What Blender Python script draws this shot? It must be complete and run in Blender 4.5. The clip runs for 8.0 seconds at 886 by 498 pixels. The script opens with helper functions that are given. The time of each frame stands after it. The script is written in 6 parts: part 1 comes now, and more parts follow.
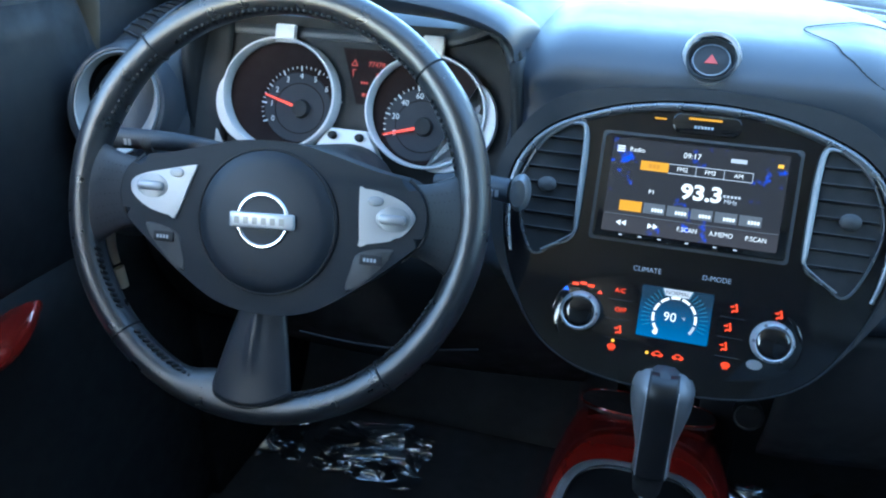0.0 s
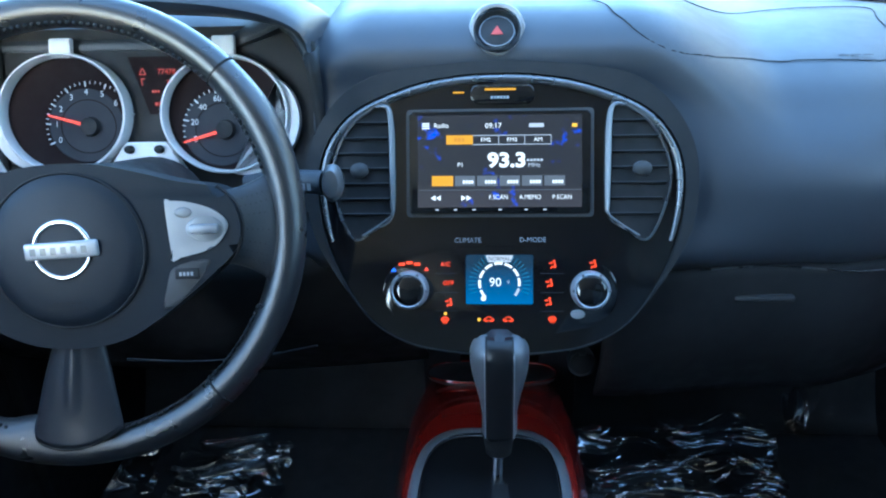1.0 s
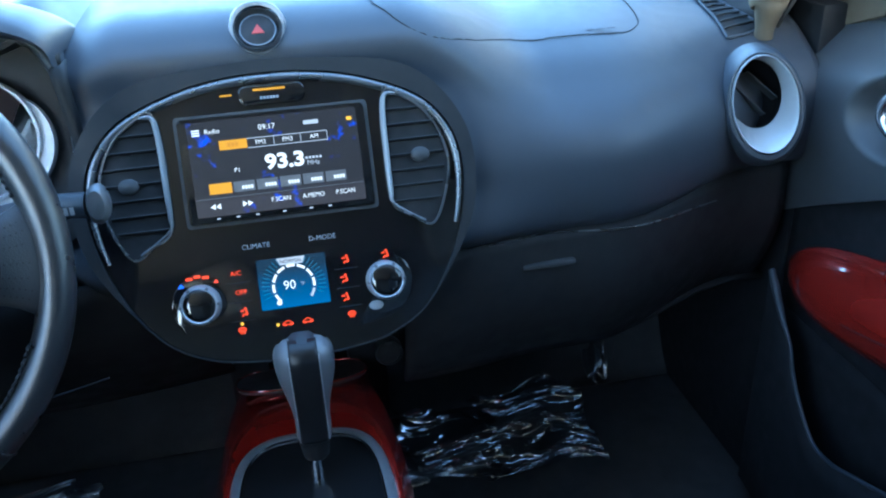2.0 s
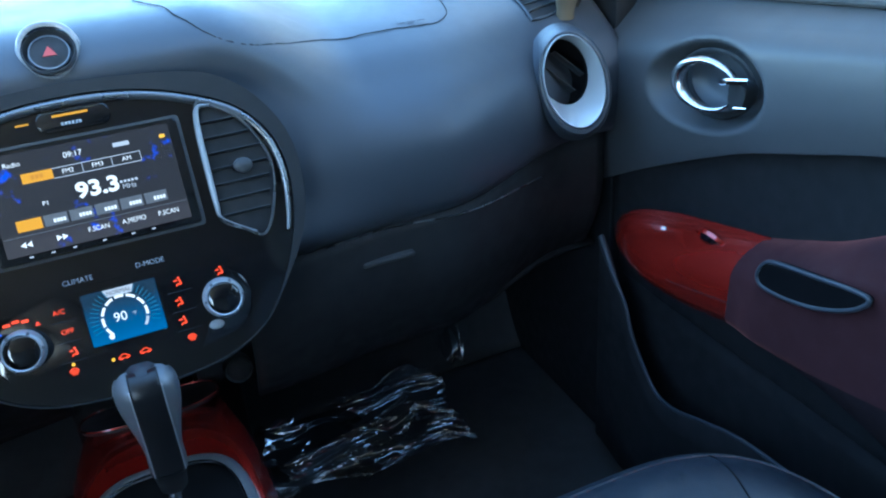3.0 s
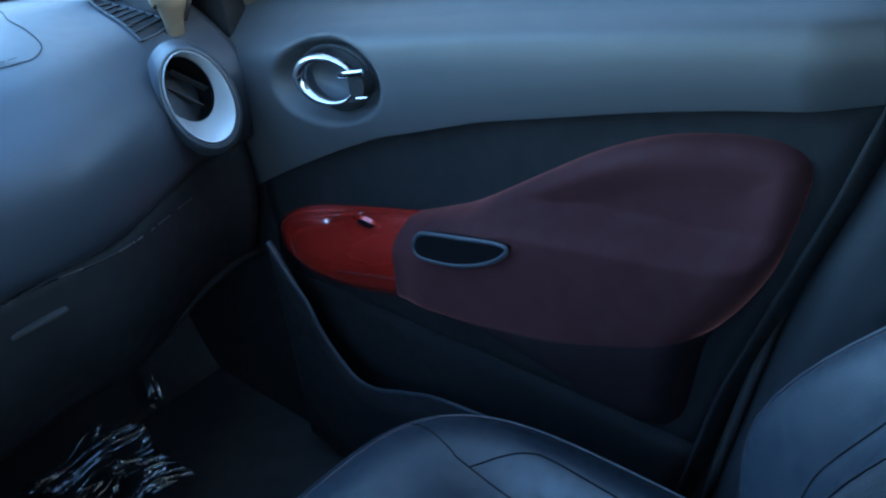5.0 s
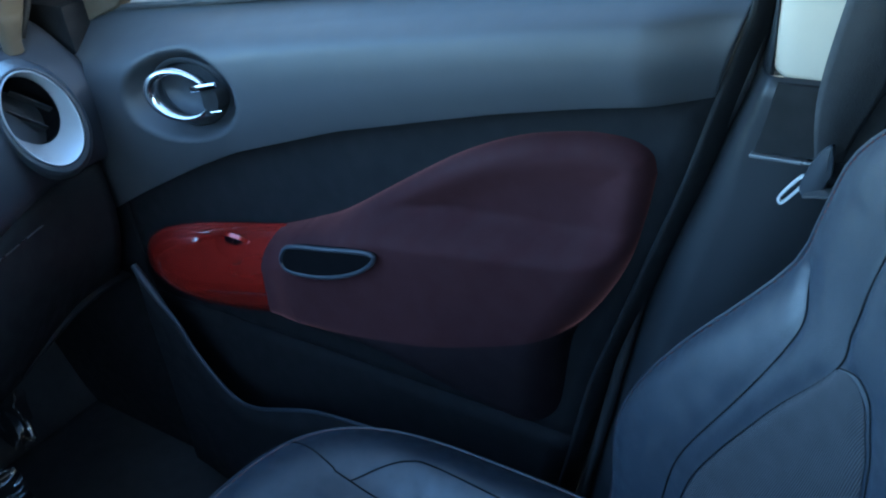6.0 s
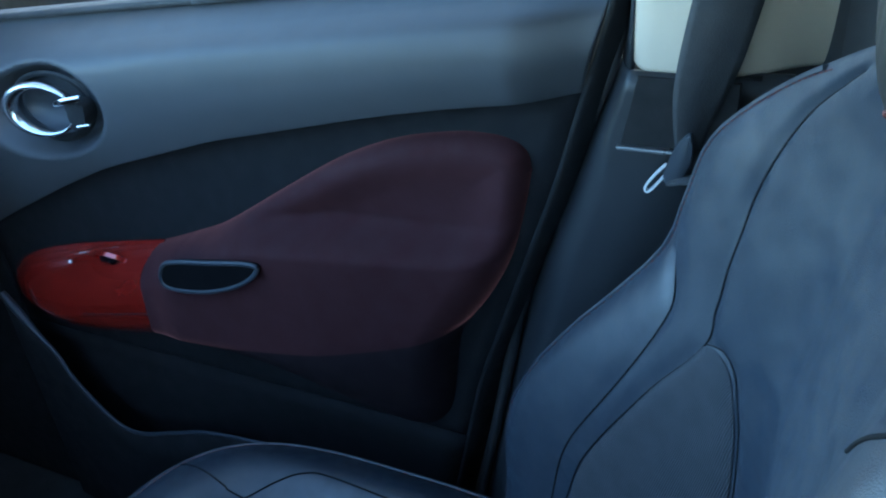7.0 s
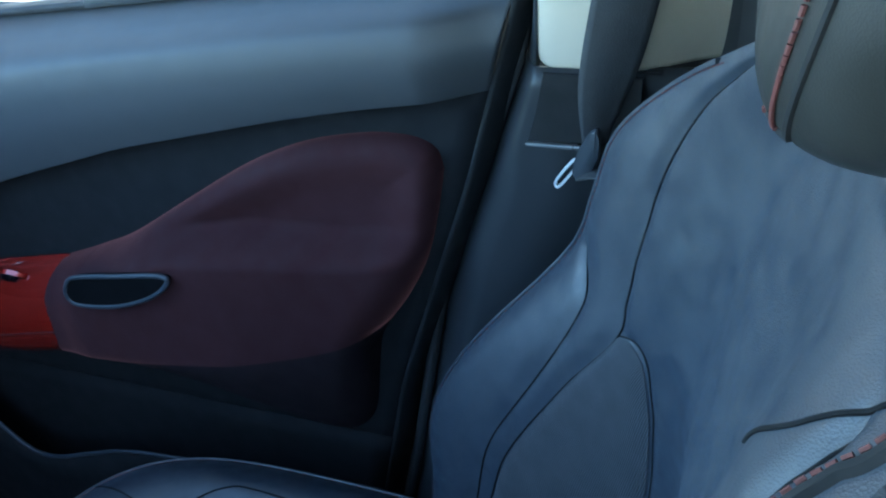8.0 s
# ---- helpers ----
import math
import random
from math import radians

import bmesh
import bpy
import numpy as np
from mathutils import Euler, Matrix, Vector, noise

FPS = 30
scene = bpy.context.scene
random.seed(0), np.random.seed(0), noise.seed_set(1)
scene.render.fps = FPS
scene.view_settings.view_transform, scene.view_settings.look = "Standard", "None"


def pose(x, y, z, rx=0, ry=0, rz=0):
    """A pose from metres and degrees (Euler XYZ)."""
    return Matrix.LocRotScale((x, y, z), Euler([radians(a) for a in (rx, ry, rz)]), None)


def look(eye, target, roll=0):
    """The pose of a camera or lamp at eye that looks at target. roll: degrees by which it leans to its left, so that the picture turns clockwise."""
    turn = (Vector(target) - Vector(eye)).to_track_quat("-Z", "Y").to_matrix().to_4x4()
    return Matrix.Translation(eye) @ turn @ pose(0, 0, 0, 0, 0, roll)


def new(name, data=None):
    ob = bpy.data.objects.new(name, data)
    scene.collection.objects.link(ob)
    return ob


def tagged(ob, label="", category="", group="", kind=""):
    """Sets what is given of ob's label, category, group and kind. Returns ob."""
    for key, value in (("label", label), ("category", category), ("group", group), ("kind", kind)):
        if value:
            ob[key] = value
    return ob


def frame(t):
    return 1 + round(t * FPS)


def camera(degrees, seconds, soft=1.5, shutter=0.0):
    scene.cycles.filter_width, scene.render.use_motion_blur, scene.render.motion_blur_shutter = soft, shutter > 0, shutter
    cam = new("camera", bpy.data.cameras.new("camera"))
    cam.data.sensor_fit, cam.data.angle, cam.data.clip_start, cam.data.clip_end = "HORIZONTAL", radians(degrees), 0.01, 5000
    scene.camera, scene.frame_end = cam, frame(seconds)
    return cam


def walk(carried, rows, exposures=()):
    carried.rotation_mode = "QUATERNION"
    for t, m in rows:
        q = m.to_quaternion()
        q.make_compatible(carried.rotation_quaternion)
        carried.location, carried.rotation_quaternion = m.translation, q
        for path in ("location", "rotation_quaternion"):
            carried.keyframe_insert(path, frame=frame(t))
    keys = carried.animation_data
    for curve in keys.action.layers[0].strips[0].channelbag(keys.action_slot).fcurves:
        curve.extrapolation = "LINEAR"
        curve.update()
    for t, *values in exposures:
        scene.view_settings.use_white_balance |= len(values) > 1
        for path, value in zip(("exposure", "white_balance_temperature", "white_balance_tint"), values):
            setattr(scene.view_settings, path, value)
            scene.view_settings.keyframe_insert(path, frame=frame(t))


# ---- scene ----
cam = camera(56.7, 8.0, soft=2.1)
PATH = [
    (0, (-0.014, -0.704, 1.011), (-0.539, 1.025, 0.155), 1.3),
    (0.5, (-0.008, -0.702, 1.01), (-0.327, 1.073, 0.144), -0.6),
    (1, (0.0, -0.703, 1.01), (-0.137, 1.087, 0.129), -2.0),
    (1.5, (0.007, -0.703, 1.007), (0.131, 1.081, 0.113), -2.1),
    (2, (0.017, -0.701, 1.009), (0.34, 1.05, 0.098), -2.8),
    (3.5, (0.038, -0.708, 1.015), (0.853, 0.844, 0.051), -5.7),
    (4, (0.042, -0.712, 1.016), (1.013, 0.736, 0.036), -6.5),
    (4.5, (0.046, -0.715, 1.024), (1.175, 0.597, 0.022), -6.5),
    (6, (0.082, -0.741, 1.021), (1.475, 0.254, -0.014), -6.1),
    (6.5, (0.084, -0.75, 1.016), (1.553, 0.134, -0.015), -5.2),
    (7, (0.084, -0.754, 1.012), (1.61, 0.03, -0.016), -4.8),
    (7.5, (0.088, -0.76, 1.014), (1.641, -0.048, -0.025), -4.8),
    (8, (0.094, -0.761, 1.011), (1.682, -0.141, -0.034), -4.2),
]
walk(cam, [(t, look(eye, target, roll)) for t, eye, target, roll in PATH],
     exposures=[(0, 4.1, 5300, 0), (2, 4.05, 5150, 0), (3.5, 3.85, 5150, 0), (4.5, 3.7, 5050, 0), (6, 3.68, 5000, 0), (7, 3.56, 5100, 0), (8, 3.65, 5200, 0)])

# ---- world, sun, exposure ----
world = bpy.data.worlds.new("sky")
scene.world = world
world.use_nodes = True
wn = world.node_tree.nodes
sky = wn.new("ShaderNodeTexSky")
sky.sky_type = "NISHITA"
sky.sun_disc = False
sky.sun_elevation, sky.sun_rotation = radians(19), radians(180)
bg = wn["Background"]
bg.inputs["Strength"].default_value = 0.15
world.node_tree.links.new(sky.outputs[0], bg.inputs[0])
sun_data = bpy.data.lights.new("sun", "SUN")
sun_data.energy, sun_data.angle, sun_data.color = 3.2, radians(0.5), (1.0, 0.93, 0.82)
sun = new("sun", sun_data)
sun.matrix_world = look((0.0, -3.2, 1.1), (0, 0, 0))


# ---- materials ----
LAMP = 0.1672  # how strongly the small lamps and displays glow beside the daylight


def mat(name, color, rough=0.5, metal=0.0, grain=0.0, scale=600.0, vary=0.15, vscale=9.0, coat=0.0, spec=0.5, emit=None, power=0.0,
        rough_vary=0.12, kind="noise", sheen=0.0, crease=0.0):
    m = bpy.data.materials.new(name)
    m.use_nodes = True
    nt = m.node_tree
    p = nt.nodes["Principled BSDF"]
    p.inputs["Base Color"].default_value = (*color, 1)
    p.inputs["Roughness"].default_value = rough
    p.inputs["Metallic"].default_value = metal
    p.inputs["Coat Weight"].default_value = coat
    p.inputs["Coat Roughness"].default_value = 0.06
    p.inputs["Specular IOR Level"].default_value = spec
    p.inputs["Sheen Weight"].default_value = sheen
    if emit:
        p.inputs["Emission Color"].default_value = (*emit, 1)
        p.inputs["Emission Strength"].default_value = power * LAMP
        return m
    tc = nt.nodes.new("ShaderNodeTexCoord")
    if vary or rough_vary:
        n1 = nt.nodes.new("ShaderNodeTexNoise")
        n1.inputs["Scale"].default_value = vscale
        n1.inputs["Detail"].default_value = 6
        n1.inputs["Roughness"].default_value = 0.65
        nt.links.new(tc.outputs["Object"], n1.inputs["Vector"])
        ramp = nt.nodes.new("ShaderNodeMapRange")
        ramp.inputs["From Min"].default_value, ramp.inputs["From Max"].default_value = 0.25, 0.75
        ramp.inputs["To Min"].default_value, ramp.inputs["To Max"].default_value = 1 - vary, 1 + vary
        nt.links.new(n1.outputs["Fac"], ramp.inputs["Value"])
        mul = nt.nodes.new("ShaderNodeMix")
        mul.data_type, mul.blend_type = "RGBA", "MULTIPLY"
        mul.inputs["Factor"].default_value = 1
        mul.inputs[6].default_value = (*color, 1)
        nt.links.new(ramp.outputs[0], mul.inputs[7])
        nt.links.new(mul.outputs[2], p.inputs["Base Color"])
        n2 = nt.nodes.new("ShaderNodeTexNoise")
        n2.inputs["Scale"].default_value = vscale * 5
        n2.inputs["Detail"].default_value = 5
        nt.links.new(tc.outputs["Object"], n2.inputs["Vector"])
        r2 = nt.nodes.new("ShaderNodeMapRange")
        r2.inputs["From Min"].default_value, r2.inputs["From Max"].default_value = 0.3, 0.7
        r2.inputs["To Min"].default_value = max(0.02, rough - rough_vary)
        r2.inputs["To Max"].default_value = min(1.0, rough + rough_vary)
        nt.links.new(n2.outputs["Fac"], r2.inputs["Value"])
        nt.links.new(r2.outputs[0], p.inputs["Roughness"])
    if grain:
        if kind == "leather":
            g = nt.nodes.new("ShaderNodeTexVoronoi")
            g.inputs["Scale"].default_value = scale
            out = g.outputs["Distance"]
        elif kind == "weave":
            g = nt.nodes.new("ShaderNodeTexWave")
            g.inputs["Scale"].default_value = scale
            g.inputs["Distortion"].default_value = 1.0
            out = g.outputs["Fac"]
        else:
            g = nt.nodes.new("ShaderNodeTexNoise")
            g.inputs["Scale"].default_value = scale
            g.inputs["Detail"].default_value = 3
            out = g.outputs["Fac"]
        nt.links.new(tc.outputs["Object"], g.inputs["Vector"])
        b = nt.nodes.new("ShaderNodeBump")
        b.inputs["Strength"].default_value = grain
        b.inputs["Distance"].default_value = 0.0012
        nt.links.new(out, b.inputs["Height"])
        nt.links.new(b.outputs[0], p.inputs["Normal"])
        if crease:
            w = nt.nodes.new("ShaderNodeTexNoise")
            w.inputs["Scale"].default_value, w.inputs["Detail"].default_value, w.inputs["Distortion"].default_value = 22, 4, 1.2
            nt.links.new(tc.outputs["Object"], w.inputs["Vector"])
            b2 = nt.nodes.new("ShaderNodeBump")
            b2.inputs["Strength"].default_value, b2.inputs["Distance"].default_value = crease, 0.006
            nt.links.new(w.outputs["Fac"], b2.inputs["Height"])
            nt.links.new(b.outputs[0], b2.inputs["Normal"])
            nt.links.new(b2.outputs[0], p.inputs["Normal"])
    return m


M_dash = mat("dash_plastic", (0.040, 0.046, 0.057), 0.46, spec=0.50, grain=0.10, scale=1400, vary=0.07, kind="leather", rough_vary=0.025)
M_dark = mat("dark_plastic", (0.036, 0.036, 0.038), 0.60, grain=0.12, scale=1400, kind="leather")
M_doorskin = mat("door_plastic", (0.056, 0.058, 0.063), 0.50, grain=0.10, scale=1400, vary=0.07, kind="leather", rough_vary=0.025)
M_tan = mat("beige_trim", (0.10, 0.078, 0.052), 0.6, grain=0.12, scale=800, vary=0.05)
M_pillar = mat("pillar_plastic", (0.027, 0.029, 0.033), 0.40, grain=0.10, scale=1400, vary=0.07, kind="leather", rough_vary=0.025)
M_black = mat("black_plastic", (0.017, 0.0175, 0.019), 0.62, grain=0.12, scale=1400, kind="leather", spec=0.30)
M_edge = mat("satin_edging", (0.19, 0.195, 0.205), 0.28, metal=0.75, vary=0.04, vscale=8, rough_vary=0.03)
M_gloss = mat("piano_black", (0.006, 0.006, 0.007), 0.10, coat=0.6, vary=0.05, rough_vary=0.04)
M_rubber = mat("black_rubber", (0.012, 0.012, 0.013), 0.75, grain=0.15)
M_leather = mat("black_leather", (0.022, 0.0215, 0.019), 0.42, spec=0.45, grain=0.06, scale=1500, kind="leather", vary=0.2)
M_rim = mat("worn_rim_leather", (0.020, 0.021, 0.024), 0.31, spec=0.85, grain=0.12, scale=1500, kind="leather", vary=0.08, rough_vary=0.05)
M_silver = mat("satin_silver", (0.44, 0.45, 0.47), 0.40, metal=0.5, vary=0.05, vscale=8, rough_vary=0.03)
M_pad = mat("satin_key_pad", (0.27, 0.275, 0.29), 0.42, metal=0.4, vary=0.05, vscale=8, rough_vary=0.03)
M_silverpaint = mat("silver_paint", (0.70, 0.705, 0.715), 0.38, metal=0.0, vary=0.05, vscale=8, rough_vary=0.03)
M_chrome = mat("chrome", (0.62, 0.63, 0.66), 0.12, metal=1.0, vary=0.03, rough_vary=0.03)
M_grip = mat("bright_satin_chrome", (0.72, 0.73, 0.75), 0.24, metal=1.0, vary=0.03, rough_vary=0.03)
M_greymetal = mat("grey_satin_trim", (0.16, 0.165, 0.175), 0.36, metal=0.45, vary=0.06)
M_knob = mat("dull_silver_paint", (0.20, 0.207, 0.22), 0.38, metal=0.3, vary=0.05, vscale=8, rough_vary=0.03)
M_cone = mat("dull_silver_cone", (0.44, 0.45, 0.46), 0.42, metal=0.35, vary=0.05, vscale=8, rough_vary=0.03)
M_knobface = mat("black_knob_face", (0.010, 0.010, 0.011), 0.33, vary=0.05, rough_vary=0.04)
M_spoke = mat("dark_spoke", (0.026, 0.028, 0.033), 0.36, vary=0.04, rough_vary=0.03)
M_red = mat("red_metallic_paint", (0.37, 0.020, 0.013), 0.27, metal=0.5, coat=0.9, vary=0.05, vscale=12, rough_vary=0.0)
M_red.node_tree.nodes["Principled BSDF"].inputs["Coat IOR"].default_value = 1.8
# darker copy of the maroon cloth that carries the armrest underside's shade
M_maroon_shade = mat("maroon_cloth_shade", (0.016, 0.0105, 0.013), 0.9, grain=0.15, scale=1100, vary=0.08, spec=0.15)
M_maroon = mat("maroon_cloth", (0.038, 0.0130, 0.0160), 0.85, grain=0.15, scale=1100, vary=0.08, sheen=0.2, spec=0.2)
M_maroon.node_tree.nodes["Principled BSDF"].inputs["Sheen Weight"].default_value = 0.75
M_maroon.node_tree.nodes["Principled BSDF"].inputs["Sheen Roughness"].default_value = 0.32
M_maroon.node_tree.nodes["Principled BSDF"].inputs["Sheen Tint"].default_value = (1.0, 0.36, 0.31, 1)
M_insert = mat("black_cloth", (0.014, 0.0145, 0.0165), 0.88, grain=0.35, scale=1100, spec=0.2)
M_carpet = mat("carpet", (0.050, 0.051, 0.053), 0.95, grain=0.8, scale=500, vary=0.3)
M_cream = mat("cream_trim", (0.56, 0.49, 0.38), 0.6, grain=0.12, scale=800, vary=0.05)
M_seat = mat("seat_leather", (0.0165, 0.0225, 0.034), 0.50, spec=0.95, crease=0.10, grain=0.16, scale=1300, kind="leather", vary=0.12, vscale=12)
M_weave = mat("seat_cloth", (0.040, 0.043, 0.050), 0.8, grain=0.5, scale=420, kind="weave", vary=0.10, sheen=0.1)
M_slat = mat("slat_plastic", (0.018, 0.0185, 0.020), 0.5, rough_vary=0.04)
M_perf = mat("perforated_leather", (0.028, 0.029, 0.032), 0.40, grain=0.12, scale=800, kind="leather", vary=0.14)
M_line = mat("seat_seam", (0.008, 0.0085, 0.010), 0.85, spec=0.2)
M_hub = mat("wheel_hub_leather", (0.013, 0.017, 0.024), 0.46, spec=0.30, grain=0.14, scale=1500, kind="leather", vary=0.08, rough_vary=0.03)
# near-black that puts the shade of deep hollows into the colour
M_recess_shade = mat("recess_shade_black", (0.006, 0.006, 0.007), 0.9, spec=0.05)
M_seam = mat("seam", (0.008, 0.008, 0.009), 0.8)
M_thread = mat("red_thread", (0.14, 0.046, 0.040), 0.7, grain=0.3)
M_belt = mat("belt_webbing", (0.035, 0.036, 0.040), 0.65, grain=0.3, scale=900)
M_greyplastic = mat("grey_button", (0.28, 0.285, 0.30), 0.45, grain=0.1)
# pale tone that carries the highlight on the hazard switch's lip
M_lip_glare = mat("lip_glare", (0.24, 0.245, 0.26), 0.28, vary=0.03)
M_film = bpy.data.materials.new("clear_plastic_film")
M_film.use_nodes = True
fn_ = M_film.node_tree
f_clear, f_gloss, f_mix = fn_.nodes.new("ShaderNodeBsdfTransparent"), fn_.nodes.new("ShaderNodeBsdfGlossy"), fn_.nodes.new("ShaderNodeMixShader")
f_clear.inputs["Color"].default_value = (0.93, 0.94, 0.95, 1)
f_gloss.inputs["Roughness"].default_value = 0.07
f_mix.inputs["Fac"].default_value = 0.42
fn_.links.new(f_clear.outputs[0], f_mix.inputs[1])
fn_.links.new(f_gloss.outputs[0], f_mix.inputs[2])
fn_.links.new(f_mix.outputs[0], fn_.nodes["Material Output"].inputs["Surface"])
M_ground = mat("sunlit_concrete", (0.42, 0.395, 0.35), 0.9, grain=0.5, scale=30, vary=0.15, vscale=1.5)
M_dial = mat("dial_face", (0.016, 0.010, 0.010), 0.85, vary=0.05, spec=0.15)
M_dialgrey = mat("dial_centre", (0.042, 0.044, 0.05), 0.8, vary=0.05, spec=0.2)
M_paintwhite = mat("white_print", (0.7, 0.7, 0.7), 0.6, vary=0.0, rough_vary=0.0)
M_printgrey = mat("grey_print", (0.30, 0.31, 0.33), 0.6, vary=0.0, rough_vary=0.0)
E_red = mat("lit_red", (0.02, 0, 0), 0.5, emit=(1.0, 0.06, 0.02), power=0.55)
E_dimred = mat("lit_dim_red", (0.02, 0, 0), 0.5, emit=(1.0, 0.06, 0.025), power=0.24)
E_orange = mat("lit_orange", (0.02, 0, 0), 0.5, emit=(1.0, 0.06, 0.010), power=0.60)
E_yellow = mat("lit_yellow", (0.02, 0, 0), 0.5, emit=(1.0, 0.50, 0.03), power=0.55)
E_blue = mat("lit_blue", (0, 0, 0.02), 0.5, emit=(0.03, 0.12, 0.9), power=0.9)
E_amber = mat("lit_amber", (0.02, 0.01, 0), 0.4, emit=(1.0, 0.44, 0.015), power=0.38)
E_white = mat("lit_white", (0.02, 0.02, 0.02), 0.4, emit=(0.95, 0.97, 1.0), power=0.50)
E_grey = mat("lit_grey", (0.02, 0.02, 0.02), 0.4, emit=(0.7, 0.75, 0.85), power=0.35)
E_greyer = mat("lit_dark_grey", (0.02, 0.02, 0.02), 0.4, emit=(0.5, 0.55, 0.65), power=0.10)


def screen_mat(name, low, high, axis_from, axis_to, spots=0.0):
    """A lit display: two colours from its foot to its head, with scattered blue sparks."""
    m = bpy.data.materials.new(name)
    m.use_nodes = True
    nt = m.node_tree
    p = nt.nodes["Principled BSDF"]
    p.inputs["Base Color"].default_value = (0.004, 0.004, 0.005, 1)
    p.inputs["Roughness"].default_value = 0.16
    tc = nt.nodes.new("ShaderNodeTexCoord")
    sep = nt.nodes.new("ShaderNodeSeparateXYZ")
    nt.links.new(tc.outputs["Object"], sep.inputs[0])
    mr = nt.nodes.new("ShaderNodeMapRange")
    mr.inputs["From Min"].default_value, mr.inputs["From Max"].default_value = axis_from, axis_to
    nt.links.new(sep.outputs["Y"], mr.inputs["Value"])
    mix = nt.nodes.new("ShaderNodeMix")
    mix.data_type = "RGBA"
    mix.inputs[6].default_value, mix.inputs[7].default_value = (*low, 1), (*high, 1)
    nt.links.new(mr.outputs[0], mix.inputs["Factor"])
    last = mix.outputs[2]
    if spots:
        n = nt.nodes.new("ShaderNodeTexNoise")
        n.inputs["Scale"].default_value = 110
        n.inputs["Detail"].default_value = 4
        nt.links.new(tc.outputs["Object"], n.inputs["Vector"])
        n2 = nt.nodes.new("ShaderNodeTexNoise")
        n2.inputs["Scale"].default_value = 16
        nt.links.new(tc.outputs["Object"], n2.inputs["Vector"])
        mu = nt.nodes.new("ShaderNodeMath")
        mu.operation = "MULTIPLY"
        nt.links.new(n.outputs["Fac"], mu.inputs[0])
        nt.links.new(n2.outputs["Fac"], mu.inputs[1])
        r = nt.nodes.new("ShaderNodeMapRange")
        r.inputs["From Min"].default_value, r.inputs["From Max"].default_value = 0.33, 0.42
        nt.links.new(mu.outputs[0], r.inputs["Value"])
        mx = nt.nodes.new("ShaderNodeMix")
        mx.data_type = "RGBA"
        mx.inputs[7].default_value = (0.01, 0.06, 0.55, 1)
        nt.links.new(r.outputs[0], mx.inputs["Factor"])
        nt.links.new(last, mx.inputs[6])
        last = mx.outputs[2]
    nt.links.new(last, p.inputs["Emission Color"])
    p.inputs["Emission Strength"].default_value = 0.8 * LAMP
    return m


M_screen = screen_mat("radio_display", (0.030, 0.029, 0.034), (0.017, 0.018, 0.022), 0.092, 0.102, 1.0)
M_lcd = screen_mat("climate_display", (0.0060, 0.075, 0.19), (0.0085, 0.022, 0.040), -0.012, 0.024)

M_glass = bpy.data.materials.new("window_glass")
M_glass.use_nodes = True
gp = M_glass.node_tree.nodes["Principled BSDF"]
gp.inputs["Transmission Weight"].default_value = 1.0
gp.inputs["Roughness"].default_value = 0.0
gp.inputs["IOR"].default_value = 1.02
gp.inputs["Base Color"].default_value = (0.80, 0.84, 0.82, 1)


M_tint = bpy.data.materials.new("tinted_window_glass")
M_tint.use_nodes = True
tn = M_tint.node_tree
t_clear, t_gloss, t_mix = tn.nodes.new("ShaderNodeBsdfTransparent"), tn.nodes.new("ShaderNodeBsdfGlossy"), tn.nodes.new("ShaderNodeMixShader")
t_clear.inputs["Color"].default_value = (0.62, 0.61, 0.57, 1)
t_gloss.inputs["Roughness"].default_value = 0.02
t_mix.inputs["Fac"].default_value = 0.05
tn.links.new(t_clear.outputs[0], t_mix.inputs[1])
tn.links.new(t_gloss.outputs[0], t_mix.inputs[2])
tn.links.new(t_mix.outputs[0], tn.nodes["Material Output"].inputs["Surface"])


M_side = M_tint.copy()
M_side.name = "side_window_glass"
M_side.node_tree.nodes["Transparent BSDF"].inputs["Color"].default_value = (0.95, 0.95, 0.93, 1)

# ---- mesh helpers ----
def smoothstep(a, b, x):
    t = min(1.0, max(0.0, (x - a) / (b - a)))
    return t * t * (3 - 2 * t)


def spline(pts, n, closed=False):
    """Points along a Catmull-Rom curve through pts."""
    P = [Vector((*p, 0)) if len(p) == 2 else Vector(p) for p in pts]
    out, m = [], len(P)
    spans = m if closed else m - 1
    for i in range(spans):
        if closed:
            p0, p1, p2, p3 = (P[(i + k - 1) % m] for k in range(4))
        else:
            p0, p1, p2, p3 = P[max(0, i - 1)], P[i], P[i + 1], P[min(m - 1, i + 2)]
        for k in range(n):
            t = k / n
            out.append(0.5 * (2 * p1 + (p2 - p0) * t + (2 * p0 - 5 * p1 + 4 * p2 - p3) * t * t + (3 * p1 - p0 - 3 * p2 + p3) * t ** 3))
    if not closed:
        out.append(P[-1].copy())
    return out


def bm_grid(fn, nu, nv, wrap_u=False, wrap_v=False):
    bm = bmesh.new()
    rows = [[bm.verts.new(fn(i / (nu if wrap_u else nu - 1), j / (nv if wrap_v else nv - 1))) for j in range(nv)] for i in range(nu)]
    for i in range(nu if wrap_u else nu - 1):
        for j in range(nv if wrap_v else nv - 1):
            a, b = rows[i], rows[(i + 1) % nu]
            bm.faces.new((a[j], b[j], b[(j + 1) % nv], a[(j + 1) % nv]))
    return bm


def bm_box(cx, cy, cz, sx, sy, sz, bevel=0.003, seg=2):
    bm = bmesh.new()
    bmesh.ops.create_cube(bm, size=1)
    bmesh.ops.scale(bm, vec=(sx, sy, sz), verts=bm.verts)
    if bevel:
        bmesh.ops.bevel(bm, geom=bm.edges[:], offset=min(bevel, min(sx, sy, sz) * 0.45), segments=seg, affect="EDGES", profile=0.5)
    bmesh.ops.translate(bm, vec=(cx, cy, cz), verts=bm.verts)
    return bm


